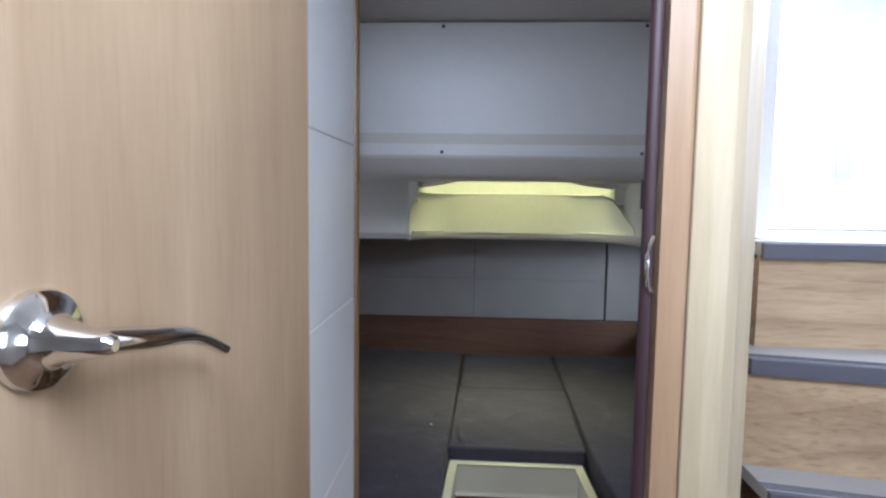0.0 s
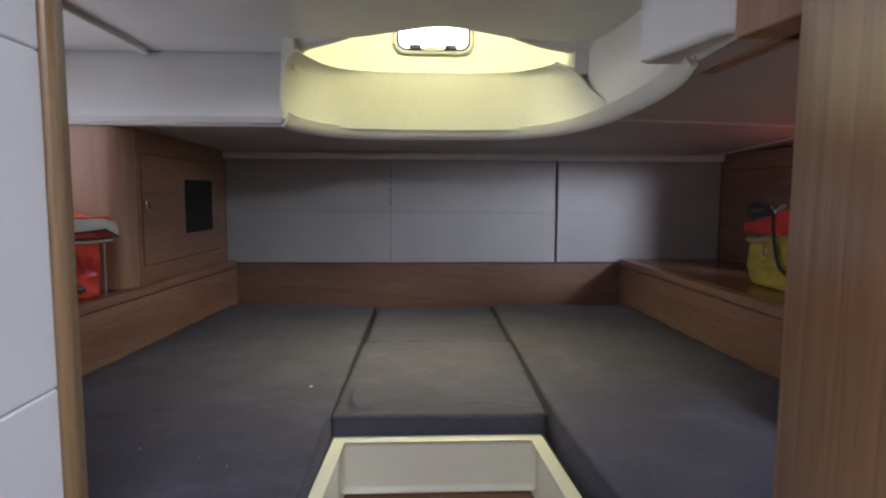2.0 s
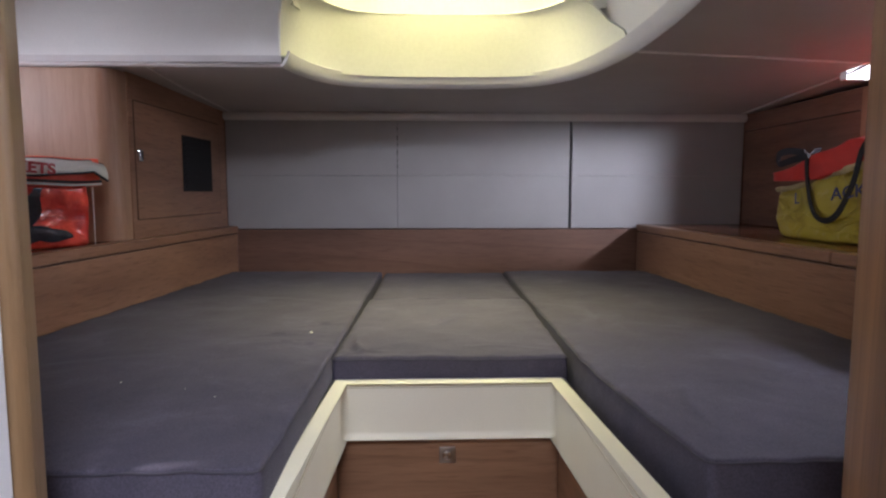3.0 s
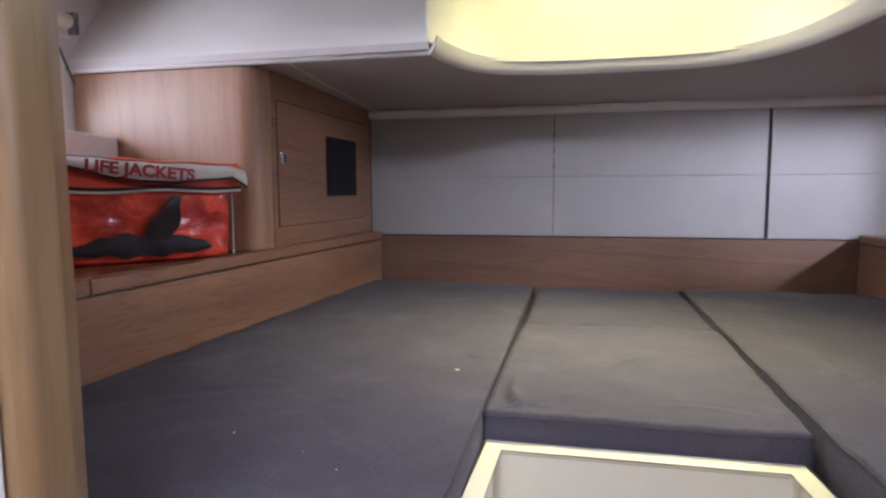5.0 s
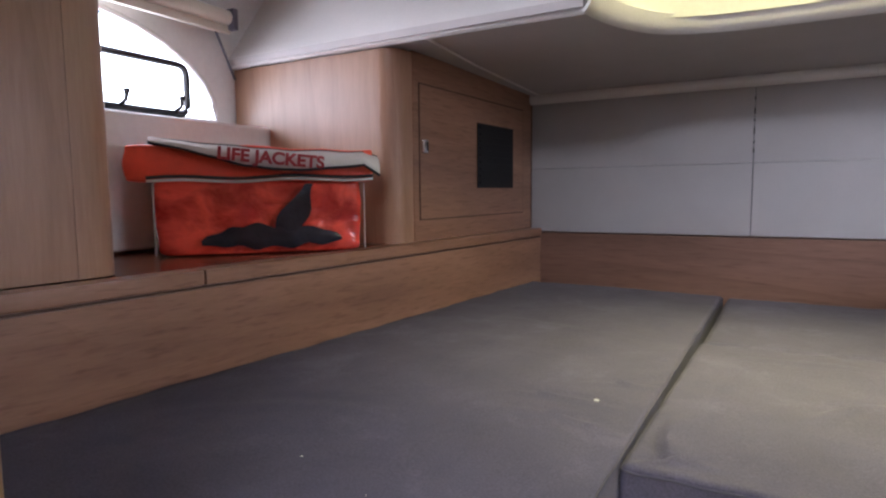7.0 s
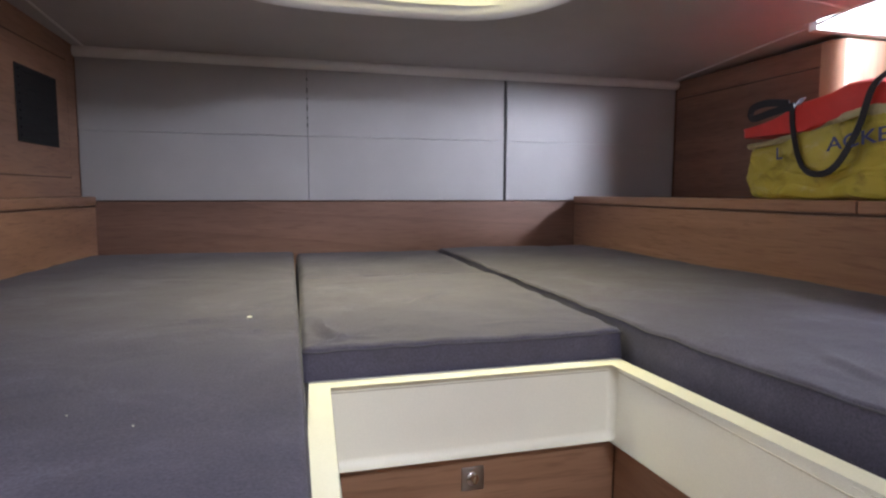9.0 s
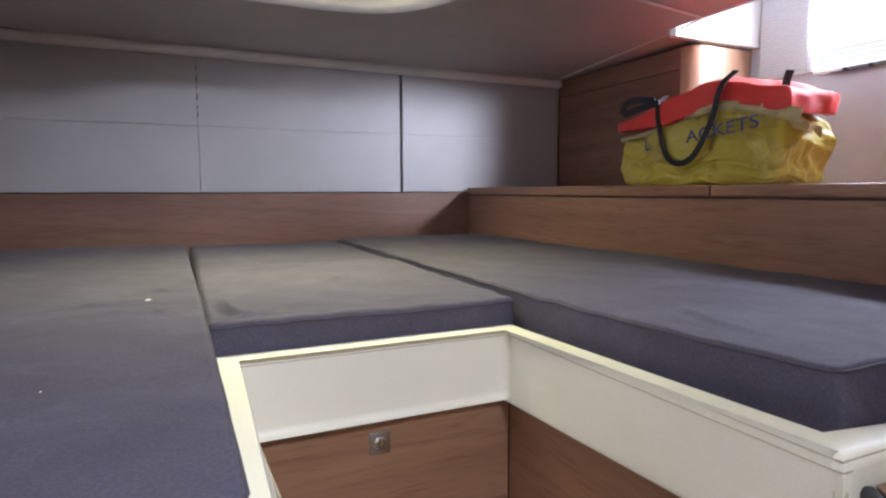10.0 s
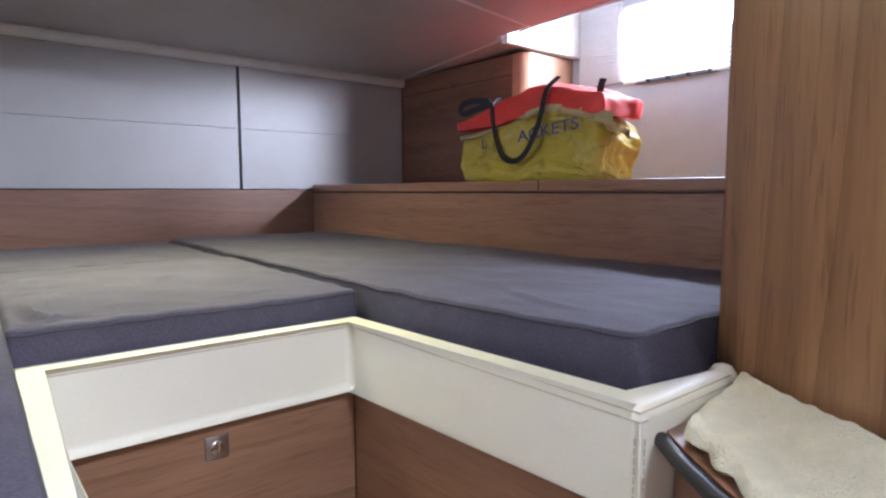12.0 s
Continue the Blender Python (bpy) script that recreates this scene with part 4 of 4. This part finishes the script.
def aft_cabinet_port():
    c = thing("cabinet", (-1.2, 2.7, 0.932), "brown wooden corner cabinet with a flush door and black vent", "cabinet", "corner cabinets")
    z0, z1 = 0.933, 1.474

    def x_at(y):
        return -0.976 - (3.17 - y) * 0.052
    part("post", rounded_post(-1.026, 2.255, 0.055, z0, z1 + 0.006, -1), OAK_Z, c, "rounded corner post", True)
    part("side_panel", box(-1.655, -1.1145, 2.256, 2.276, z0, z1 + 0.006), OAK_Z, c)
    y0, y1 = 2.3435, 3.170
    part("face", prism([(x_at(y0) - 0.004, y0), (x_at(y1) - 0.004, y1), (x_at(y1) - 0.024, y1), (x_at(y0) - 0.024, y0)], z0, z1 + 0.010), OAK_Y, c, "cabinet face frame")
    da, db = 2.372, 3.085
    d = part("door", prism([(x_at(da), da), (x_at(db), db), (x_at(db) - 0.0035, db), (x_at(da) - 0.0035, da)], 1.000, 1.395, 0.001), OAK_Y, c, "flush wooden door", True)
    bm = bmesh.new()
    for ya, yb, za, zb in ((da - 0.003, db + 0.003, 0.9965, 0.9995), (da - 0.003, db + 0.003, 1.3955, 1.3985), (da - 0.003, da - 0.0005, 0.9995, 1.3955), (db + 0.0005, db + 0.003, 0.9995, 1.3955)):
        prism([(x_at(ya) - 0.001, ya), (x_at(yb) - 0.001, yb), (x_at(yb) - 0.0036, yb), (x_at(ya) - 0.0036, ya)], za, zb, bm=bm)
    part("door_gap", bm, plain("brown_gap", (0.07, 0.04, 0.028), 0.8), c)
    v = part("vent", prism([(x_at(2.712) + 0.004, 2.712), (x_at(2.988) + 0.004, 2.988), (x_at(2.988) + 0.0005, 2.988), (x_at(2.712) + 0.0005, 2.712)], 1.094, 1.315, 0.001), VENT, d, "black vent grille", True)
    for k in range(9):
        z = 1.108 + k * 0.0235
        part("slat", prism([(x_at(2.725) + 0.0075, 2.725), (x_at(2.975) + 0.0075, 2.975), (x_at(2.975) + 0.0042, 2.975), (x_at(2.725) + 0.0042, 2.725)], z, z + 0.008), VENT, d, "black vent slat")
    part("latch", box(x_at(2.39) + 0.0005, x_at(2.39) + 0.010, 2.374, 2.404, 1.194, 1.236, 0.004, 3), CHROME, d, "small chrome latch", True)
    part("latch_slot", box(x_at(2.39) + 0.0095, x_at(2.39) + 0.0115, 2.392, 2.399, 1.202, 1.228, 0.001), BLACK, d, "dark latch slot")


aft_cabinet_port()


def forward_cabinet_port():
    c = thing("cabinet", (-1.35, 1.3, 0.932), "plain brown wooden cabinet closing the forward end of the shelf", "cabinet", "corner cabinets")
    pts = [(-1.1415, 1.4405), (-1.140, 1.46)]
    pts += [(-1.140 - 0.05 * (1 - math.cos(a)), 1.475 + 0.05 * math.sin(a)) for a in [math.pi / 2 * k / 8 for k in range(9)]]
    pts += [(-1.2305, 1.525), (-1.2305, 1.4405)]
    part("post", prism(pts, 0.933, 2.26), OAK_Z, c, "rounded corner post", True)
    part("side_panel", prism([(-1.167, 1.06), (-1.1425, 1.44), (-1.18, 1.44), (-1.20, 1.06)], 0.933, 2.26), OAK_Z, c)
    part("end_panel", box(-1.655, -1.231, 1.500, 1.5245, 0.933, 2.26), OAK_Z, c)


forward_cabinet_port()


def aft_cabinet_starboard():
    c = thing("cabinet", (1.65, 2.8, 0.937), "brown wooden corner cabinet, its face darkened for shade, with a top rail groove", "cabinet", "corner cabinets")
    z0, z1 = 0.938, 1.462
    part("post", rounded_post(1.500, 2.335, 0.045, z0, z1, 1), OAK_Z, c, "rounded corner post", True)
    part("side_panel", box(1.5725, 1.795, 2.336, 2.356, z0, z1), OAK_Z, c)
    # face and rail take the shaded copy of the joinery; post keeps the plain one
    part("face", box(1.503, 1.52, 2.408, 3.175, z0, 1.380), SHADED_OAK_Y, c, "cabinet face")
    part("top_rail", box(1.501, 1.52, 2.408, 3.175, 1.384, z1), SHADED_OAK_Y, c, "cabinet top rail")
    part("rail_gap", box(1.506, 1.519, 2.43, 3.175, 1.380, 1.384), GROOVE, c)


aft_cabinet_starboard()


# ---- windows ----
def port_window():
    w = tagged(new("window_port"), "arched hull window with an opening inner pane", "window", kind="structure")
    x = X_PORT - 0.012
    ring = [(x + 0.006, y, z) for y, z in ARC_PORT]
    part("window_frame", tube(ring, 0.010, 8, True), GELCOAT, w, "white window frame", True)
    bm = bmesh.new()
    bm.faces.new([bm.verts.new((x - 0.008, y, z)) for y, z in ARC_PORT])
    g = part("pane", bm, GLASS, w)
    g.visible_shadow = False
    r, ya, yb, za, zb = 0.03, 1.50, 2.075, 1.318, 1.462
    pts = []
    for cy, cz, a0 in ((yb - r, zb - r, 0), (ya + r, zb - r, 90), (ya + r, za + r, 180), (yb - r, za + r, 270)):
        pts += [(x + 0.014, cy + r * math.cos(radians(a0 + 18 * k)), cz + r * math.sin(radians(a0 + 18 * k))) for k in range(6)]
    f = part("opening_frame", tube(pts, 0.0105, 8, True), BLACK, w, "dark opening frame", True)
    for y in (1.86, 2.03):
        part("catch", merge(tube([(x + 0.02, y, 1.325), (x + 0.045, y, 1.335), (x + 0.05, y, 1.355)], 0.006, 8), lathe((x + 0.05, y, 1.352), (0, 0, 1), [(0, 0.009), (0.012, 0.009)], 10)), BLACK, f, "black window catch", True)


port_window()


def starboard_window():
    w = tagged(new("window_starboard"), "bright hull window with slatted blind", "window", kind="structure")
    x = X_STAR + 0.012
    part("window_frame", tube([(x - 0.012, y, z) for y, z in ARC_STAR], 0.010, 8, True), GELCOAT, w, "white window frame", True)
    bm = bmesh.new()
    bm.faces.new([bm.verts.new((x + 0.012, y, z)) for y, z in ARC_STAR])
    g = part("pane", bm, GLASS, w)
    g.visible_shadow = False
    for k in range(4):
        part("slat", box(x - 0.002, x + 0.004, 1.42, 2.08, 1.350 + k * 0.017, 1.355 + k * 0.017), GREY_TRIM, w, "thin blind slat")
    for k, (ya, yb) in enumerate(((1.70, 2.02), (1.74, 1.98))):
        part("slat_rail", box(x - 0.03, x - 0.014, ya, yb, 1.3215 + 0.007 * k, 1.3250 + 0.007 * k, 0.001), DARK_GREY, w, "thin dark lower rail")
    for y in (1.72, 1.80, 1.88, 1.96):
        part("rail_clip", box(x - 0.034, x - 0.012, y, y + 0.012, 1.3205, 1.333, 0.002), BLACK, w, "small dark clip")


starboard_window()


def pleated_blind():
    b = thing("pleated_blind", (1.786, 2.18, 1.34), "white pleated blind drawn back beside the starboard window", "blind")
    rows = []
    for k in range(61):
        z = 1.338 + 0.0052 * k
        rows.append([(1.788 + (0.004 if k % 2 else -0.002), y, z) for y in (2.085, 2.15, 2.22, 2.293)])
    part("pleats", sheet(rows, 0.001), PLEAT, b, "thin white pleated cloth")
    part("cord", tube([(1.780, 2.10, 1.66), (1.779, 2.102, 1.50), (1.780, 2.10, 1.338)], 0.0014, 6), GREY_TRIM, b, "thin pale cord", True)


pleated_blind()


def roller_blind():
    b = thing("roller_blind", (-1.60, 1.8, 1.60), "cream roller blind rolled up above the port window", "blind")
    part("roll", tube([(-1.60, 1.30, 1.622), (-1.60, 2.20, 1.622)], 0.022, 14), BLIND, b, "", True)
    part("bottom_rail", box(-1.615, -1.60, 1.30, 2.20, 1.575, 1.60, 0.003), BLIND, b, "", True)
    part("bracket", box(-1.64, -1.575, 2.19, 2.21, 1.585, 1.65, 0.004), DARK_GREY, b, "grey end bracket", True)


roller_blind()


def recess_hatch():
    h = thing("portlight", (0.0125, 2.46, 1.786), "small opening portlight with a pale frame and dark hinges", "portlight")
    y = 2.462
    pts = []
    r, xa, xb, za, zb = 0.035, -0.128, 0.153, 1.782, 1.890
    for cx, cz, a0 in ((xb - r, zb - r, 0), (xa + r, zb - r, 90), (xa + r, za + r, 180), (xb - r, za + r, 270)):
        pts += [(cx + r * math.cos(radians(a0 + 15 * k)), y, cz + r * math.sin(radians(a0 + 15 * k))) for k in range(7)]
    part("frame", tube(pts, 0.010, 10, True), GREY_TRIM, h, "pale grey frame", True)
    inner = [(0.0125 + (p[0] - 0.0125) * 0.93, y - 0.006, 1.836 + (p[2] - 1.836) * 0.86) for p in pts]
    part("gasket", tube(inner, 0.005, 8, True), BLACK, h, "dark gasket", True)
    bm = bmesh.new()
    bm.faces.new([bm.verts.new(p) for p in inner])
    g = part("pane", bm, GLASS, h)
    g.visible_shadow = False
    for x in (-0.055, 0.075):
        part("hinge", box(x - 0.022, x + 0.022, y - 0.022, y - 0.008, 1.786, 1.806, 0.004), BLACK, h, "dark hinge", True)
    part("hinge_plate", box(-0.03, 0.05, y - 0.016, y - 0.008, 1.784, 1.800, 0.003), GREY_TRIM, h, "pale hinge plate", True)


recess_hatch()


# ---- loose things ----
def soft_block(corners, z0, z1, nx, ny, nz, dent, seed, r=0.02, bulge=0.01, top=None, foot=None):
    """A stuffed block over a plan quad, dented and bulged."""
    a, b, c, d = [Vector((x, y)) for x, y in corners]
    bm = bmesh.new()
    bmesh.ops.create_cube(bm, size=1.0)
    bmesh.ops.bevel(bm, geom=bm.edges[:], offset=0.06, segments=3, profile=0.5, affect="EDGES")
    bmesh.ops.subdivide_edges(bm, edges=[e for e in bm.edges if e.calc_length() > 0.3], cuts=max(nx, ny), use_grid_fill=True)
    for v in bm.verts:
        s, t, h = v.co.x + 0.5, v.co.y + 0.5, v.co.z + 0.5
        p = (a * (1 - s) + b * s) * (1 - t) + (d * (1 - s) + c * s) * t
        z = z0 + (z1 - z0) * h
        if top:
            base = foot(s) if foot else z0
            z = base + (top(s, t) - base) * h
        mid = (a + b + c + d) / 4
        out = (p - mid) * bulge * math.sin(math.pi * min(max(h, 0), 1))
        n = Vector((noise.noise((p.x * 9 + seed, p.y * 9, z * 9)), noise.noise((p.x * 9, p.y * 9 + seed, z * 9)), noise.noise((p.x * 9, p.y * 9, z * 9 + seed)))) * dent
        fine = Vector((noise.noise((p.x * 28 + seed, p.y * 28, z * 28)), noise.noise((p.x * 28, p.y * 28 + seed, z * 28)), 0)) * dent * 0.4
        low = 1.0 if foot else min(1.0, h * 5)
        v.co = Vector((p.x + out.x, p.y + out.y, z)) + (n + fine) * (0.25 + 0.75 * low) * Vector((1, 1, low)).length / 1.732
        v.co.z = max(v.co.z, z0)
    return bm


def life_jacket_bag():
    b = thing("life_jacket_bag", (-1.25, 1.95, 0.932), "orange life jacket bag with grey lettered flap on a shelf", "bag")
    z0 = 0.933
    A, B, C, D = (-1.350, 1.738), (-1.028, 2.098), (-1.26, 2.20), (-1.52, 1.90)
    body = part("body", soft_block([A, B, C, D], z0, 1.115, 14, 14, 8, 0.008, 2.0, bulge=0.02), FILM, b, "orange bag under clear film", True)
    Af, Bf = Vector(A), Vector(B)
    along = (Bf - Af).normalized()
    out = Vector((along.y, -along.x))

    def on(s, h, off=0.012):
        p = Af + along * (s * (Bf - Af).length) + out * off
        return Vector((p.x, p.y, z0 + h))
    # upper half: orange sides, sloping grey flap
    part("upper", soft_block([(A[0] - 0.045, A[1] - 0.045), (B[0] + 0.026, B[1] + 0.02), (C[0], C[1] + 0.01), (D[0] - 0.02, D[1])], 1.108, 1.192, 14, 14, 6, 0.010, 6.0, bulge=0.02), ORANGE, b, "orange nylon lid", True)
    rows = []
    for f, o in ((0.0, 0.040), (0.2, 0.043), (0.45, 0.042), (0.7, 0.036), (0.88, 0.026), (1.0, 0.008), (1.03, -0.045), (1.03, -0.13)):
        row = []
        for k in range(37):
            q = -0.01 + 1.10 * k / 36
            low = float(np.interp(q, [-0.01, 0.08, 0.2, 0.42, 0.6, 0.78, 0.92, 1.0, 1.05, 1.09], [0.262, 0.256, 0.241, 0.212, 0.203, 0.203, 0.214, 0.216, 0.200, 0.190]))
            high = float(np.interp(q, [-0.01, 0.2, 0.5, 0.8, 1.0, 1.09], [0.276, 0.266, 0.254, 0.250, 0.250, 0.240]))
            wob = 0.005 * noise.noise((q * 7, f * 3, 1.0))
            row.append(on(q, low + (high - low) * f + wob, o - 0.02 * max(0.0, q - 1.0) / 0.09 + 0.006 * noise.noise((q * 6, 2.0, f * 2))))
        rows.append([tuple(p) for p in row])
    part("flap", sheet(rows, 0.004), GREY_TRIM, b, "pale grey flap", True)
    part("flap_edge", tube(rows[0], 0.0035, 6), WEBBING, b, "dark flap binding", True)
    part("flap_piping", tube(rows[5], 0.0022, 6), WEBBING, b, "dark piping along the lid", True)
    zip_line = [tuple(on(-0.03 + 1.08 * k / 14, 0.184 + 0.003 * math.sin(k * 0.9) + 0.006 * (k / 14), 0.024)) for k in range(15)]
    part("zip", tube(zip_line, 0.0045, 6), WEBBING, b, "dark zip", True)
    part("zip_tape", tube([(x, y, z - 0.008) for x, y, z in zip_line], 0.0036, 6), GREY_TRIM, b, "pale zip tape", True)
    # dark picture seen through the film: a plain blot shape
    rows = []
    for f in (0.0, 0.25, 0.5, 0.75, 1.0):
        row = []
        for k in range(29):
            s = 0.20 + 0.68 * k / 28
            crest = 0.036 + 0.036 * math.sin(math.pi * k / 28) ** 0.6 + 0.016 * noise.noise((s * 10, 3.0, 0)) + 0.003 * noise.noise((s * 40, 3.0, 0))
            foot = 0.016 + 0.010 * noise.noise((s * 12, 7.0, 0)) + 0.10 * (s - 0.54) ** 2
            row.append(tuple(on(s, foot + (crest - foot) * f, 0.0215 + 0.004 * math.sin(math.pi * f))))
        rows.append(row)
    part("printed_picture", sheet(rows, 0.0015), plain("dark_blue_print", (0.02, 0.02, 0.03), 0.2, 0, 60, 0.3, 0.3, 0.004, 20.0), b, "dark printed shape behind the film", True)
    strap = [[tuple(on(0.60 + 0.12 * f + w * (0.05 + 0.03 * math.sin(f * 5)), 0.055 + 0.115 * f, 0.024 + 0.003 * w)) for w in (-1.0, -0.5, 0.0, 0.5, 1.0)] for f in (0, 0.15, 0.3, 0.45, 0.6, 0.75, 0.9, 1.0)]
    part("printed_strap", sheet(strap, 0.0015), bpy.data.materials["dark_blue_print"], b, "dark printed strap behind the film", True)
    for q in (-0.005, 1.005):
        part("film_edge", tube([tuple(on(q, h, 0.016)) for h in (0.004, 0.06, 0.12, 0.172)], 0.0016, 6), GREY_TRIM, b, "pale line along the film edge", True)
    yaw = math.atan2(along.y, along.x)
    c = on(0.54, 0.2290, 0.0510)
    m = Matrix.Translation(c) @ Matrix.Rotation(yaw, 4, "Z") @ Matrix.Rotation(radians(84), 4, "X") @ Matrix.Rotation(radians(-5), 4, "Z") @ Matrix.Diagonal((1.05, 1, 1, 1))
    part("lettering", text_mesh("LIFE JACKETS", 0.040, m, 0.0008, 0.0016), RED_INK, b, "dark red lettering")


life_jacket_bag()


def tote_bag():
    b = thing("tote_bag", (1.3, 2.04, 0.937), "yellow tote bag with black straps and red life jackets", "bag")
    z0 = 0.938
    A, B, C, D = (1.205, 1.785), (1.185, 2.35), (1.43, 2.35), (1.43, 1.785)

    part("body", soft_block([A, B, C, D], z0, 1.13, 22, 22, 8, 0.027, 3.0, bulge=0.05, top=lambda s, t: 1.100 + 0.075 * math.exp(-((s - 0.36) / 0.36) ** 2)), YELLOW, b, "yellow coated cloth body", True)
    part("life_jacket", soft_block([(1.175, 1.735), (1.165, 2.385), (1.40, 2.36), (1.40, 1.75)], 1.13, 1.24, 18, 18, 6, 0.022, 8.0, bulge=0.02, top=lambda s, t: 1.165 + 0.088 * math.exp(-((s - 0.38) / 0.30) ** 2), foot=lambda s: 1.098 + 0.068 * math.exp(-((s - 0.36) / 0.36) ** 2)), RED, b, "red life jacket bulging out of the top", True)
    # strap loops over the front
    def ribbon(points, width):
        line = smooth_line(points, 5)
        rows = []
        for i, p in enumerate(line):
            d = (line[min(i + 1, len(line) - 1)] - line[max(i - 1, 0)]).normalized()
            side = d.cross(Vector((1, 0, 0.25))).normalized() * width
            rows.append([tuple(p - side), tuple(p), tuple(p + side)])
        return sheet(rows, 0.003)
    x = 1.168
    part("strap", ribbon([(x + 0.04, 2.185, 1.228), (x - 0.004, 2.180, 1.205), (x - 0.010, 2.165, 1.12), (x - 0.010, 2.13, 1.03), (x - 0.010, 2.075, 1.006), (x - 0.010, 2.02, 1.03), (x - 0.010, 1.965, 1.12), (x - 0.008, 1.935, 1.22), (x + 0.04, 1.925, 1.268)], 0.0090), WEBBING, b, "black webbing strap", True)
    part("strap", ribbon([(x - 0.004, 2.19, 1.216), (x - 0.002, 2.27, 1.228), (x, 2.33, 1.222), (x + 0.01, 2.355, 1.20), (x + 0.005, 2.33, 1.188), (x - 0.003, 2.25, 1.198), (x - 0.006, 2.17, 1.206)], 0.011), WEBBING, b, "twisted black webbing strap", True)
    part("tab", ribbon([(1.30, 1.835, 1.20), (1.30, 1.83, 1.235), (1.305, 1.825, 1.258)], 0.012), WEBBING, b, "black webbing tab", True)
    # pale lining folded out under the life jackets
    rows = []
    for h in (0.0, 0.25, 0.5, 0.75, 1.0):
        row = []
        for k in range(33):
            q = k / 32
            top = 1.100 + 0.075 * math.exp(-((q - 0.36) / 0.36) ** 2)
            deep = 0.012 + 0.022 * max(0.0, 1 - q * 1.6)
            row.append((1.182 - 0.008 * math.sin(math.pi * h) + 0.005 * noise.noise((k * 0.5, h * 3, 4)), 1.70 + 0.66 * q, top - deep + h * (deep + 0.006) + 0.005 * noise.noise((k * 0.4, h, 1))))
        rows.append(row)
    part("lining", sheet(rows, 0.003), LINING, b, "pale folded edge of the bag", True)
    # worn blue lettering, past reading
    for body, y, z, wide in (("L", 2.215, 1.070, 1.0), ("ACKETS", 1.930, 1.096, 1.34)):
        m = Matrix.Translation((1.160, y, z)) @ Matrix.Rotation(radians(-90), 4, "Z") @ Matrix.Rotation(radians(88), 4, "X") @ Matrix.Rotation(radians(6), 4, "Z") @ Matrix.Diagonal((wide, 1, 1, 1))
        part("lettering", text_mesh(body, 0.052, m, 0.0008, 0.0004), BLUE_INK, b, "worn blue lettering")
    # crumpled pale corner of the bag standing out at its forward end
    rows = [[(1.20 + 0.10 * k / 6, 1.80 - 0.085 * f + 0.012 * math.sin(k * 1.9 + f * 3), 1.120 - 0.05 * f * (0.4 + k / 9) + 0.012 * math.sin(k * 1.3 + f * 2)) for k in range(7)] for f in (0.0, 0.2, 0.4, 0.6, 0.8, 1.0)]
    part("loose_corner", sheet(rows, 0.002), LINING, b, "crumpled pale corner of the bag", True)


tote_bag()


def side_seat():
    s = thing("corner_seat", (0.36, 0.85, 0.0), "small rounded wooden seat with a black edge strip", "seat")
    z = 0.650
    edge = smooth_line([(0.279, 1.000, z), (0.250, 0.966, z), (0.222, 0.929, z), (0.196, 0.892, z), (0.174, 0.840, z), (0.168, 0.77, z), (0.162, 0.66, z)], 8)
    pts = [(p.x, p.y) for p in edge] + [(0.235, 0.66), (0.275, 0.735), (0.352, 0.867), (0.424, 0.965), (0.455, 1.000)]
    part("top", prism(pts, z - 0.02, z, 0.0), OAK_Y, s, "wooden seat top", True)
    part("edge_strip", tube([(p.x - 0.011, p.y, p.z - 0.007) for p in edge], 0.0085, 14), BLACK, s, "black edge strip", True)
    body = [(p.x + 0.02, p.y + 0.0) for p in edge] + pts[len(edge):]
    part("front", prism(body, 0.0, z - 0.0205), OAK_Z, s, "wooden seat front", True)
    return s


side_seat()


def towel():
    t = thing("towel", (0.36, 0.86, 0.641), "thick cream terry towel laid over the small seat", "towel")
    rows = []
    n = 52
    for i in range(n + 1):
        f = i / n
        y = 0.997 - 0.318 * f
        xi = np.interp(y, [0.68, 0.80, 0.855, 0.889, 0.915, 0.935, 0.958, 0.974, 0.988, 1.0], [0.140, 0.150, 0.163, 0.204, 0.214, 0.240, 0.248, 0.263, 0.296, 0.345])
        xi += 0.005 * noise.noise((f * 16, 0, 5)) + 0.003 * math.sin(f * 47)
        xo = np.interp(y, [0.66, 0.735, 0.867, 0.965, 1.01], [0.222, 0.262, 0.345, 0.415, 0.448])
        row = []
        for k in range(25):
            u = k / 24
            g = u * u * (3 - 2 * u) * 0.5 + u * 0.5
            e = min(g, f * 2.2, 1.0)
            x = xi + (xo - xi) * g
            h = 0.667 + 0.003 * math.sin(f * 9 + g * 3) + 0.005 * noise.noise((f * 6, g * 4, 2)) + 0.003 * noise.noise((f * 22, g * 13, 7)) + 0.022 * g ** 3
            h -= 0.011 * max(0.0, 1 - e / 0.08) ** 2
            row.append((x, y, h))
        rows.append(row)
    bm = sheet(rows, 0.013)
    part("cloth", bm, TOWEL, t, "", True)


towel()


def lint():
    for x, y, r in ((-0.338, 1.804, 0.004), (-0.62, 1.42, 0.0015), (-0.418, 1.335, 0.0010), (-0.486, 1.379, 0.0008)):
        bm = bmesh.new()
        bmesh.ops.create_icosphere(bm, subdivisions=1, radius=r)
        bmesh.ops.transform(bm, matrix=Matrix.Translation((x, y, 0.7375 + r * 0.4)) @ Matrix.Diagonal((1.3, 0.9, 0.5, 1)), verts=bm.verts)
        tagged(link("lint", bm, LEATHER), "tiny white fleck of lint lying on the mattress", "lint", "flecks of lint")


lint()
